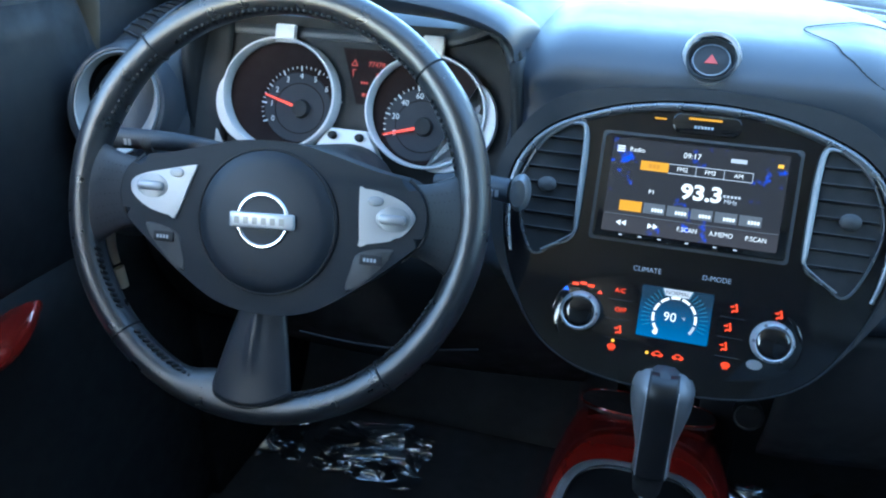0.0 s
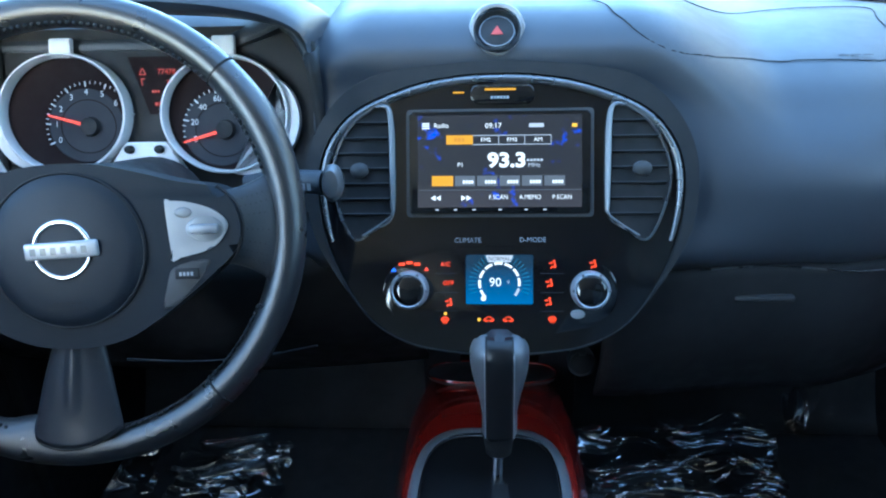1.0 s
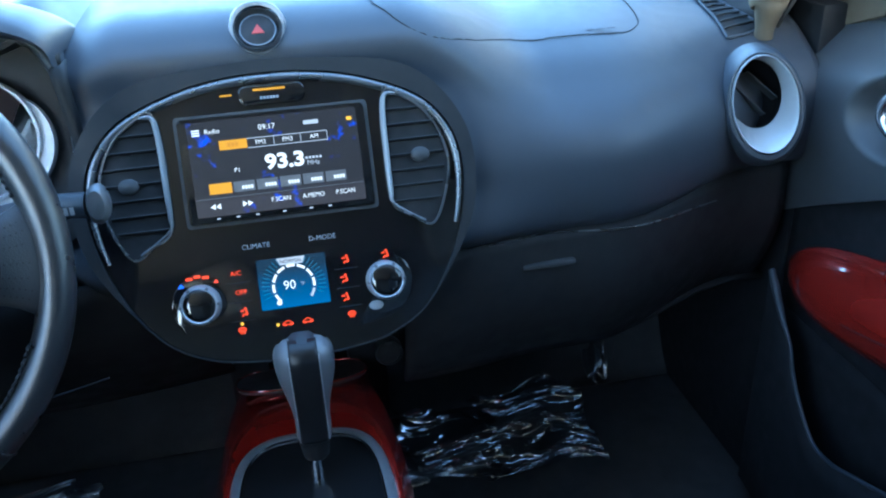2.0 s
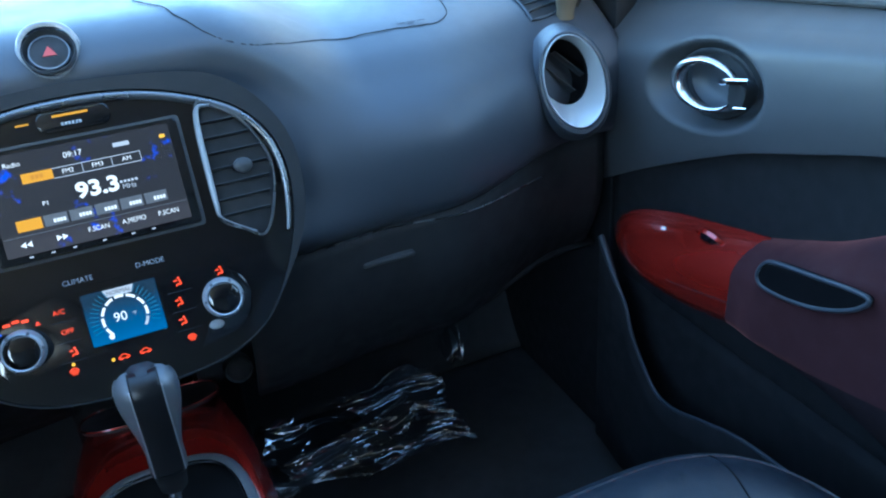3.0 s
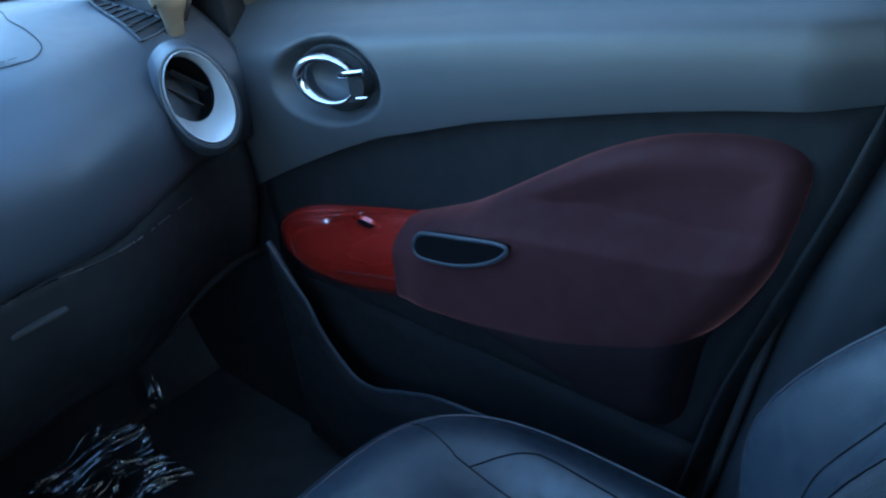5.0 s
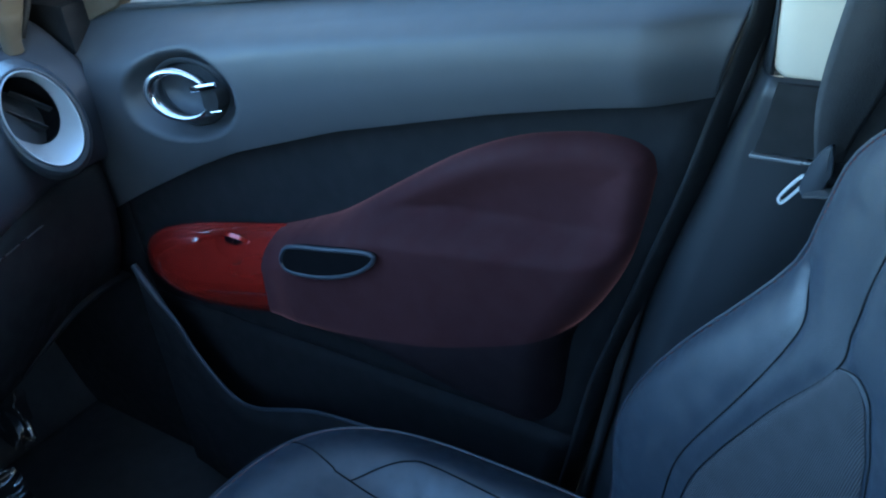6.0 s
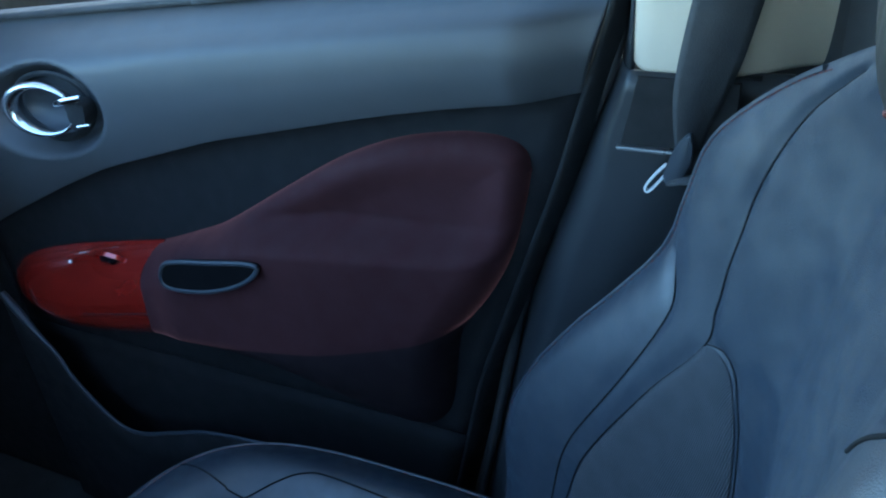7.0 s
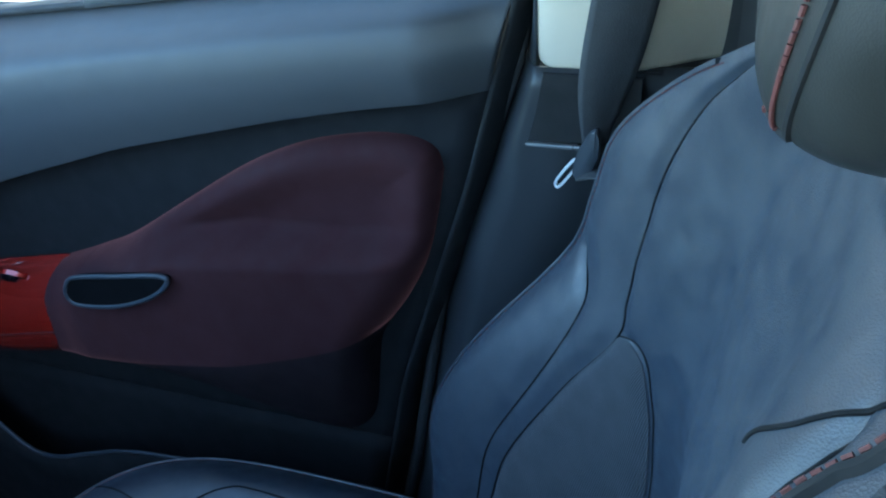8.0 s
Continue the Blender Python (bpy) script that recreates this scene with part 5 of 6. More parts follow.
def pad_depth(y, z):
    """How far the pad stands out: the armrest below, its shelf, and a shallow panel above it that leans over."""
    zr, zt = soft(RIDGE, y), soft(TURN, y)
    zb, zh = along(LOW_LINE, y), along(TOP_LINE, y)
    arm = 0.063 - 0.020 * smoothstep(-0.30, -0.50, y) - 0.006 * smoothstep(-0.150, -0.104, y)
    if z < zt:
        d_ = 0.010 + (arm - 0.010) * math.sin(math.pi / 2 * max(0.0, (z - zb) / max(0.01, zt - zb))) ** 0.9
    else:
        d_ = arm - 0.004 * (z - zt) / max(0.01, zr - zt)
    shelf = smoothstep(zr - 0.005, zr + 0.026, z)
    panel = 0.006 + 0.008 * smoothstep(zr, zh, z)
    gap = edge_gap(y, z)
    d_ = d_ * (1 - shelf) + (panel + 0.016 * math.exp(-(gap / 0.030) ** 2)) * shelf
    g = min(1.0, gap / 0.036)
    return d_ * math.sqrt(max(0.0, 1 - (1 - g) ** 2))


def pad_fn(u, v, low=False):
    y = -0.100 - 0.4425 * math.sin(u * math.pi / 2) ** 0.9
    zb, zh = along(LOW_LINE, y), along(TOP_LINE, y)
    zm = min(zh, max(zb, soft(TURN, y) - 0.010))
    z = zb + (zm - zb) * v if low else zm + (zh - zm) * (0.5 - 0.5 * math.cos(math.pi * v) if u > 0.05 else v)
    return Vector((0.672 - pad_depth(y, z), y, z))


part("armrest_pad", bm_grid(pad_fn, 130, 80), M_maroon, door, "soft maroon cloth armrest pad")
# the shade below the armrest comes from this darker cloth
part("armrest_underside", bm_grid(lambda u, v: pad_fn(u, v, True), 130, 24), M_maroon_shade, door, "maroon cloth under the armrest, shade put into its colour")
part("insert", strip(lambda y: 0.38, lambda y: seam_z(y) + 0.004, lambda y, z, u, v: 0.672, 0.20, 40, 20), M_insert, door, "black cloth insert", solid=0.004)

# red switch panel in front of the pad
RED_TOP = ((0.187, 0.450), (0.184, 0.464), (0.172, 0.480), (0.142, 0.501), (0.095, 0.5205), (0.020, 0.541), (-0.106, 0.5675))
RED_LOW = ((0.187, 0.450), (0.185, 0.440), (0.177, 0.431), (0.160, 0.421), (0.110, 0.4130), (0.040, 0.4150), (-0.020, 0.4210), (-0.106, 0.4360))
RED_TOP, RED_LOW = ([(p.x, p.y) for p in spline(q, 6)] for q in (RED_TOP, RED_LOW))


def red_fn(u, v):
    y = 0.187 - 0.293 * u ** 1.5
    lo, hi = along(RED_LOW, y), along(RED_TOP, y)
    p_ = math.sin(math.pi / 2 * v / 0.46) ** 0.8 if v < 0.46 else 1 - ((v - 0.46) / 0.54) ** 2.3
    rise = math.sin(math.pi / 2 * min(1.0, (0.187 - y) / 0.17)) ** 0.8
    return Vector((0.666 - (0.0560 * rise - 0.006 * smoothstep(0.0, -0.106, y)) * p_, y, lo + (hi - lo) * v))


trim_red = part("red_trim", bm_grid(red_fn, 60, 44), M_red, door, "glossy metallic red switch panel")
part("trim_line", bm_tube([red_fn(0.74 + 0.0134 * k, 0.47) + Vector((-0.0006, 0, 0)) for k in range(20)], 0.0008, seg=6), M_seam, trim_red, "thin joint along the panel")
sw = red_fn(0.822, 0.90)
SWM = Matrix.Translation(sw + Vector((-0.001, 0, 0.001))) @ Matrix.Rotation(radians(-38), 4, "Y") @ Matrix(((0, 0, -1, 0), (-1, 0, 0, 0), (0, 1, 0, 0), (0, 0, 0, 1)))
part("switch_well", bm_lathe([(0.0205, -0.004), (0.0200, 0.0010), (0.0185, 0.0016), (0.0160, -0.001)], 28, (0, 0, 0), 1.15, 0.62), M_red, trim_red, m=SWM)
part("window_switch", bm_lathe([(0, 0.007), (0.009, 0.006), (0.0135, 0.0)], 24, (0, 0, 0), 1.15, 0.62), M_gloss, trim_red, "small black window switch", m=SWM)

# pull cup in the armrest
cup_o = spline([(-0.1495, 0.563), (-0.158, 0.579), (-0.1735, 0.586), (-0.22, 0.594), (-0.266, 0.602), (-0.282, 0.600), (-0.270, 0.585), (-0.245, 0.570), (-0.2125, 0.558), (-0.180, 0.552), (-0.156, 0.552)], 5, closed=True)
cup_m = Matrix.Translation((0.6060, 0, 0)) @ Matrix(((0, 0, -1, 0), (1, 0, 0, 0), (0, 1, 0, 0), (0, 0, 0, 1)))
cup = part("pull_cup", bm_tube([(p.x, p.y, 0.0) for p in cup_o], 0.0026, True, 10), M_dash, door, "dark pull cup with a grey rim", m=cup_m)
# shallow black plate stands in for the cup's shaded hollow
part("cup_shade", bm_prism(inset([(p.x, p.y) for p in cup_o], 0.001), -0.009, 0.0010), M_recess_shade, cup, m=cup_m)

# inner handle in its oval bowl
HM = Matrix.Translation((0.640, HB[0], HB[1])) @ Matrix(((0, 0, -1, 0), (-1, 0, 0, 0), (0, 1, 0, 0), (0, 0, 0, 1)))


def ring_fn(u, v):
    """A loop that is broad at its front and thin where it meets the lock tab."""
    a, b_ = 2 * math.pi * u, 2 * math.pi * v
    fat = 0.5 - 0.5 * math.cos(a)
    w_ = 0.0022 + 0.0068 * fat ** 1.7
    mx, my = 0.0365 + w_ * 0.9, 0.0243 + w_ * 0.55
    return Vector((0.008 - 0.003 * fat + (mx + w_ * math.cos(b_)) * math.cos(a), 0.0025 + (my + w_ * 0.8 * math.cos(b_)) * math.sin(a), 0.002 + (0.003 + 0.005 * fat) * math.sin(b_) - 0.004 * math.cos(a)))


handle = part("door_handle", bm_grid(ring_fn, 64, 16, True, True), M_grip, door, "chrome ring door handle", m=HM @ pose(0, 0, 0, 0, 0, 4))
# black band round the escutcheon draws the shadow behind the ring
part("handle_shade", bm_ovals([(0.064, 0.040, -0.022, 0, 0), (0.062, 0.038, -0.0205, 0, 0), (0.056, 0.0345, -0.0215, 0, 0), (0.052, 0.032, -0.026, 0, 0)]), M_black, handle, "black escutcheon band for the shadow behind the ring", m=HM @ pose(-0.010, -0.004, 0, 0, 0, 8))
part("handle_dish", bm_lathe([(0.0, -0.020), (0.020, -0.0185), (0.034, -0.012), (0.0385, -0.006)], 36, (0.008, 0.0025, 0), 1.0, 0.68), M_dash, handle, m=HM)
part("lock_tab", bm_prism(spline([(0.036, 0.012), (0.048, 0.015), (0.060, 0.013), (0.063, 0.004), (0.058, -0.008), (0.046, -0.016), (0.036, -0.016), (0.041, -0.004)], 5, closed=True), -0.016, 0.002, 0.003), M_black, handle, "black lock tab", m=HM)
part("lock_bar", bm_tube([(0.026, 0.0115, 0.003), (0.038, 0.0155, 0.006), (0.050, 0.0185, 0.006), (0.066, 0.0215, 0.003)], 0.0034, seg=10, flat=0.6), M_chrome, handle, "chrome edge of the lock tab", m=HM)
part("lock_glint", bm_tube([(0.050, -0.0105, 0.004), (0.066, -0.0075, 0.002)], 0.0013, seg=8), M_chrome, handle, m=HM)

# lower panel with its pocket
part("lower_panel", strip(lambda y: 0.10, lambda y: 0.385, lambda y, z, u, v: 0.676 - 0.006 * smoothstep(0.2, 0.3, z), 0.30, 30, 12), M_insert, door, solid=0.006)
lip = spline([(0.625, 0.165, 0.462), (0.620, 0.121, 0.416), (0.615, 0.0875, 0.391), (0.615, 0.0705, 0.3536), (0.615, 0.0419, 0.3172), (0.615, 0.0095, 0.2908), (0.615, -0.031, 0.2908), (0.615, -0.086, 0.311), (0.615, -0.165, 0.334), (0.62, -0.36, 0.345)], 8)
part("pocket_lip", bm_tube(lip, lambda t: 0.0026 + 0.003 * math.exp(-((t - 0.05) / 0.08) ** 2), seg=10), M_dash, door, "grey edge of the door pocket")
part("pocket", bm_grid(lambda u, v: Vector((lip[int(u * (len(lip) - 1))].x + 0.05 * v * 0, lip[int(u * (len(lip) - 1))].y, lip[int(u * (len(lip) - 1))].z * (1 - v) + 0.10 * v)), len(lip), 6), M_insert, door, solid=0.004)
part("door_rear_edge", bm_grid(lambda u, v: Vector((0.668 + 0.034 * v ** 1.5, door_y(0.16 + 0.80 * u) - 0.014 * math.sin(v * math.pi / 2), 0.16 + 0.80 * u)), 30, 8), M_black, door, solid=0.003)

glass = part("window_2", bm_grid(lambda u, v: Vector((0.745 - 0.10 * v, 0.38 - 0.98 * u, 0.80 + 0.46 * v + 0.04 * u)), 4, 4), M_tint)
tagged(glass, "closed tinted passenger side window", "window", kind="structure")
glass_l = part("window_3", bm_grid(lambda u, v: Vector((-0.745 + 0.10 * v, 0.38 - 0.98 * u, 0.80 + 0.46 * v + 0.04 * u)), 4, 4), M_side)
tagged(glass_l, "closed clear driver's side window", "window", kind="structure")
part_mirror = part("trim", bm_prism([(0.37, 0.735), (0.29, 0.755), (0.20, 0.774), (0.137, 0.794), (0.115, 0.812), (0.13, 0.85), (0.22, 0.95), (0.37, 0.95)], -0.01, 0.008, 0.004), M_tan, m=Matrix.Translation((0.705, 0, 0)) @ Matrix(((0, 0, -1, 0), (1, 0, 0, 0), (0, 1, 0, 0), (0, 0, 0, 1))))
tagged(part_mirror, "beige corner trim at the front of the window", "trim", kind="structure")
slab("wall_east", "dark inner side of the car body", 0.79, 0.80, -1.6, 0.6, 0.0, 0.80, M_dark)
slab("wall_west", "dark inner side of the car body", -0.80, -0.79, -1.6, 0.6, 0.0, 0.80, M_dark)

# driver's door
door_l = thing("door_2", Matrix(), "closed driver's door with red switch trim", "door", kind="structure")
part("upper_panel", bm_grid(lambda u, v: Vector((-0.690 + 0.02 * math.sin(math.pi * v), 0.075 - 1.1 * u, 0.55 + 0.315 * v + 0.04 * u)), 24, 10), M_black, door_l, solid=0.006)
part("lower_panel", bm_grid(lambda u, v: Vector((-0.685, 0.32 - 1.26 * u, 0.04 + 0.54 * v)), 20, 8), M_black, door_l, solid=0.006)
part("red_trim", bm_grid(lambda u, v: Vector((-0.695 + 0.06 * math.sin(math.pi * (0.05 + 0.9 * v)) ** 0.6 * smoothstep(-0.02, 0.5, u) ** 0.6, -0.045 - 0.26 * u, 0.540 - 0.02 * math.sin(math.pi * u) + v * (0.01 + 0.06 * u ** 0.6))), 40, 16), M_red, door_l, "glossy metallic red switch panel", solid=0.003)

# ---- B-pillar and belt ----
pillar = thing("wall_pillar", Matrix(), "door pillar, cream above and dark below", "pillar", kind="structure")


def trim_w(z):
    """The width of the rounded front corner of the pillar's lower trim."""
    return soft(((0.86, 0.010), (0.80, 0.014), (0.745, 0.020), (0.70, 0.036), (0.54, 0.036), (0.10, 0.036)), z)


def pil_fn(u, v):
    z = 0.10 + 0.704 * v
    k = min(1.0, u / 0.4)
    w_ = trim_w(z)
    y = pil_y(z) - w_ * k - 0.11 * max(0.0, (u - 0.4) / 0.6)
    return Vector((0.668 + 0.030 * (1 - math.sin(k * math.pi / 2)) + 0.014 * smoothstep(0.55, 1.0, u), y, z))


part("lower_trim", bm_grid(pil_fn, 36, 40), M_pillar, pillar, solid=0.004)


def corner_fn(u, v):
    """The dark front corner of the pillar, beside the cream trim."""
    z = 0.8036 + 0.40 * v
    return Vector((0.672 - 0.02 * v + 0.028 * (1 - math.sin(u * math.pi / 2)), pil_y(z) + (-0.622 - 0.03 * v * v - pil_y(z)) * u, z))


part("corner_trim", bm_grid(corner_fn, 12, 20), M_pillar, pillar, solid=0.004)
def cream_fn(u, v):
    """The cream trim: a flat face with round lower corners that turns away at its rear."""
    y = -0.621 - 0.142 * u
    drop = 0.014 * (1 - math.sqrt(1 - min(1.0, max(0.0, (0.10 - u) / 0.10)) ** 2)) + 0.014 * (1 - math.sqrt(1 - min(1.0, max(0.0, (u - 0.88) / 0.12)) ** 2))
    z0 = 0.8040 + drop
    z = z0 + (1.27 - z0) * v ** 1.6
    return Vector((0.671 + 0.005 * max(0.0, (0.12 - u) / 0.12) ** 2 + 0.046 * smoothstep(0.42, 1.0, u) - 0.02 * v, y - 0.03 * v ** 2, z))


PX = Matrix(((0, 0, -1, 0), (1, 0, 0, 0), (0, 1, 0, 0), (0, 0, 0, 1)))
part("upper_trim", bm_grid(cream_fn, 48, 24), M_cream, pillar, "cream upper pillar trim", solid=0.005)
part("trim_joint", bm_box(0.676, -0.665, 0.8025, 0.012, 0.095, 0.0018, 0.0006), M_seam, pillar)
part("belt_slot", bm_prism([(-0.6275, 0.801), (-0.6225, 0.772), (-0.6160, 0.746), (-0.700, 0.748), (-0.700, 0.801)], 0.0, 0.004, 0.001), M_seam, pillar, "dark belt opening", m=Matrix.Translation((0.667, 0, 0)) @ PX)
part("slot_edge", bm_box(0.664, -0.640, 0.7440, 0.008, 0.052, 0.0035, 0.0015), M_greymetal, pillar)
part("inner_trim", bm_grid(lambda u, v: Vector((0.700, -0.755 - 0.05 * u, 0.10 + 0.70 * v)), 4, 8), M_dark, pillar, solid=0.01)
part("weather_strip", bm_tube([(0.690, pil_y(z_) + 0.007, z_) for z_ in [0.95 - 0.03 * k for k in range(28)]], 0.006, seg=10), M_dark, pillar, "black rubber door seal")

belt = thing("seat_belt", Matrix(), "dark grey seat belt hanging with its metal tongue", "seat belt")


def belt_fn(u, v):
    z = 1.10 + (0.752 - 1.10) * u
    c = soft(((1.10, -0.732), (0.863, -0.687), (0.813, -0.678), (0.784, -0.672), (0.752, -0.669)), z)
    w = soft(((1.10, 0.0235), (0.863, 0.0222), (0.813, 0.0206), (0.784, 0.0155), (0.752, 0.0070)), z)
    return Vector((0.652 - 0.006 * math.sin(math.pi * u) + 0.010 * (v - 0.5) * smoothstep(0.3, 0.9, u) + 0.0015 * math.sin(5 * v + 3 * u), c - w * (2 * v - 1), z))


part("webbing", bm_grid(belt_fn, 40, 9), M_belt, belt, solid=0.0016)
part("latch_plate", bm_prism(spline([(-0.659, 0.751), (-0.667, 0.765), (-0.673, 0.765), (-0.672, 0.738), (-0.662, 0.726), (-0.654, 0.731)], 4, closed=True), -0.004, 0.004, 0.002), M_dash, belt, m=Matrix.Translation((0.648, 0, 0)) @ PX)
tongue_o = [Vector((-0.657, 0.737, 0)) + (p - Vector((-0.657, 0.737, 0))) * 0.74 for p in spline([(-0.634, 0.708), (-0.636, 0.716), (-0.652, 0.738), (-0.658, 0.735), (-0.656, 0.728), (-0.640, 0.706)], 4, closed=True)]
part("tongue", bm_ring([(p.x, p.y) for p in tongue_o], inset([(p.x, p.y) for p in tongue_o], 0.0017), 0.0, 0.004), M_silverpaint, belt, "bright steel tongue", m=Matrix.Translation((0.652, 0.0, 0.002)) @ PX)
part("lap_webbing", bm_tube(spline([(0.648, -0.662, 0.728), (0.640, -0.678, 0.735), (0.62, -0.72, 0.745)], 6), 0.010, seg=10, flat=0.25), M_belt, belt)

# ---- passenger seat ----
SX = 0.388
seat = thing("car_seat", pose(SX, -0.45, 0.05), "dark leather bucket seat with red stitching", "seat")
INV = seat.matrix_world.inverted()


def edge_y(z):
    """How far forward the bolster's edge stands at height z."""
    steps = ((0.36, -0.535), (0.436, -0.5455), (0.477, -0.5415), (0.513, -0.5475), (0.56, -0.567), (0.605, -0.597), (0.656, -0.639), (0.6985, -0.6715), (0.759, -0.687), (0.79, -0.695), (0.8175, -0.714), (0.8375, -0.7306), (0.857, -0.746), (0.8785, -0.764), (0.91, -0.79))
    for (a, ya), (b_, yb) in zip(steps, steps[1:]):
        if z <= b_:
            return ya + (yb - ya) * (z - a) / (b_ - a)
    return -0.80


def inner_y(z):
    """The same for the bolster beside the console, which is flatter at the shoulder."""
    steps = ((0.36, -0.535), (0.497, -0.546), (0.56, -0.566), (0.634, -0.615), (0.708, -0.671), (0.759, -0.712), (0.79, -0.733), (0.82, -0.750), (0.85, -0.765), (0.87, -0.781), (0.882, -0.803), (0.91, -0.83))
    for (a, ya), (b_, yb) in zip(steps, steps[1:]):
        if z <= b_:
            return ya + (yb - ya) * (z - a) / (b_ - a)
    return -0.83


def inner_half(z):
    return 0.212 + 0.006 * math.exp(-((z - 0.60) / 0.10) ** 2) - 0.036 * min(1.3, max(0.0, (z - 0.78) / 0.09)) ** 2.2


def back_half(z):
    k = max(0.0, (z - 0.765) / 0.1135)
    return 0.212 + 0.006 * math.exp(-((z - 0.60) / 0.10) ** 2) - 0.098 * min(1.2, k) ** 1.9


def hz(z):
    return (z - 0.36) / 0.534


# the backrest's seams, and the shading line of a fold, as (share of the half width, height)
BOLSTER = ((0.90, 0.708), (0.797, 0.687), (0.76, 0.6636), (0.74, 0.6243), (0.74, 0.578), (0.75, 0.5315), (0.755, 0.487), (0.755, 0.43))
PANEL = ((0.83, 0.875), (0.805, 0.8636), (0.785, 0.8476), (0.745, 0.826), (0.705, 0.7993), (0.69, 0.7654), (0.688, 0.7297), (0.67, 0.701), (0.645, 0.6765), (0.675, 0.628), (0.69, 0.5904), (0.70, 0.56), (0.715, 0.5207), (0.725, 0.48), (0.73, 0.43))
CLOTH = ((0.645, 0.6765), (0.60, 0.6805), (0.55, 0.6725), (0.515, 0.6547), (0.487, 0.6315), (0.46, 0.578), (0.45, 0.51), (0.45, 0.43))
# a fold's shading, drawn as a dark line without relief
FOLD = ((0.50, 0.6368), (0.54, 0.599), (0.565, 0.542), (0.57, 0.50))
BROW = ((-0.90, 0.891), (-0.85, 0.883), (-0.78, 0.8744), (-0.71, 0.8636), (-0.58, 0.845), (-0.45, 0.822))
GROOVES = [[(k_ * p.x, p.y) for p in spline(q, 40)] for q in (BOLSTER, PANEL, CLOTH) for k_ in (-1, 1)]
GROOVES = np.array([(a_ * 0.212, b_) for q in GROOVES for a_, b_ in q])


def back_fn(s, h):
    """A point of the backrest's front: s from -1 (inner) to 1 (outer), h from 0 to 1 up."""
    z = 0.36 + 0.534 * h
    w = back_half(z) if s > 0 else inner_half(z)
    y0 = -0.763 - 0.16 * max(0.0, z - 0.70) - 0.12 * max(0.0, z - 0.80) + 0.07 * (1 - smoothstep(0.36, 0.50, z))
    e = abs(s)
    k = smoothstep(0.30, 0.97, e)
    ye = sum((edge_y if s > 0 else inner_y)(z + d_) for d_ in (-0.016, -0.008, 0.0, 0.008, 0.016)) / 5
    y = y0 + (ye - y0) * k
    # the padding is drawn in along the seams and stands out a little between them
    d_ = math.sqrt(float(((GROOVES - (0.212 * s, z)) ** 2).sum(1).min()))
    y += 0.003 * min(1.0, d_ / 0.03) - 0.0042 * math.exp(-(d_ / 0.0045) ** 2)
    y += 0.0022 * noise.noise(Vector((s * 2.2, z * 16, 4.0))) * smoothstep(0.2, 0.6, e)
    return Vector((SX + w * s, y, z))


def back_shell(u, v):
    """Front, shoulder and rear of the backrest in one closed skin round its section."""
    s = -1 + 2 * u
    if v < 0.72:
        return back_fn(s, v / 0.72)
    t = (v - 0.72) / 0.28
    p = back_fn(s, 1.0)
    q = back_fn(s, 0.0)
    if t < 0.35:
        a = t / 0.35 * math.pi / 2
        return p + Vector((0, -0.05 * (1 - math.cos(a)), 0.028 * math.sin(a)))
    k = (t - 0.35) / 0.65
    return Vector((p.x * (1 - k) + q.x * k, (p.y - 0.05) * (1 - k) + (q.y - 0.12) * k, (p.z + 0.028) * (1 - k) + q.z * k))


part("backrest", bm_grid(back_shell, 170, 250), M_seat, seat, "blue-black leather backrest", m=INV)
for s in (-1, 1):
    part("bolster_side", bm_grid(lambda u, v, s=s: back_fn(s, v) + Vector((0, -0.13 * u, 0)), 6, 30), M_seat, seat, m=INV)


def seam_on(pts, name, r=0.0009, material=None, off=0.0004, n=8):
    q = [back_fn(p.x, p.y) + Vector((0, off, 0)) for p in spline(pts, n)]
    return part(name, bm_tube(q, r, seg=6), material or M_line, seat, m=INV)


def stitch_row(pts, step=0.0042, off=0.0005, r=0.00035):
    """A row of short red stitches along a line on the backrest."""
    q = [back_fn(p.x, p.y) + Vector((0, off, off)) for p in spline(pts, 24)]
    b_, run_, last = [], 0.0, q[0]
    for a_ in q[1:]:
        run_ += (a_ - last).length
        if run_ >= step:
            d_ = (a_ - last).normalized() * 0.0013
            b_.append(bm_tube([a_ - d_, a_ + d_], r, seg=5))
            run_ = 0.0
        last = a_
    return tagged(part("stitching", join(*b_), M_thread, seat, "dull red stitching", m=INV), kind="stuff")


for s in (-1, 1):
    for name, pts, r in (("bolster_seam", BOLSTER, 0.0008), ("panel_seam", PANEL, 0.0008), ("cloth_seam", CLOTH, 0.0006), ("fold_shade", FOLD, 0.0006)):
        seam_on([(s * a_, hz(b_)) for a_, b_ in pts], name, r)
    seam_on([(s * 0.985, hz(0.40)), (s * 0.985, hz(0.60)), (s * 0.985, hz(0.75)), (s * 0.975, hz(0.84)), (s * 0.95, hz(0.868))], "piping", 0.0022, M_seat)
    if s > 0:
        stitch_row([(s * 0.965, hz(0.40)), (s * 0.965, hz(0.60)), (s * 0.965, hz(0.75)), (s * 0.95, hz(0.84)), (s * 0.91, hz(0.870))])
    stitch_row([(s * 0.998, hz(0.50)), (s * 0.998, hz(0.70)), (s * 0.992, hz(0.80)), (s * 0.98, hz(0.86))])
EDGES = [spline(q, 12) for q in (PANEL[8:], CLOTH)]


def cloth_fn(u, v):
    a_, b_ = (q[min(len(q) - 1, round(v * (len(q) - 1)))] for q in EDGES)
    p = a_.lerp(b_, 0.025 + 0.955 * u)
    return p.x, hz(p.y - 0.0015)


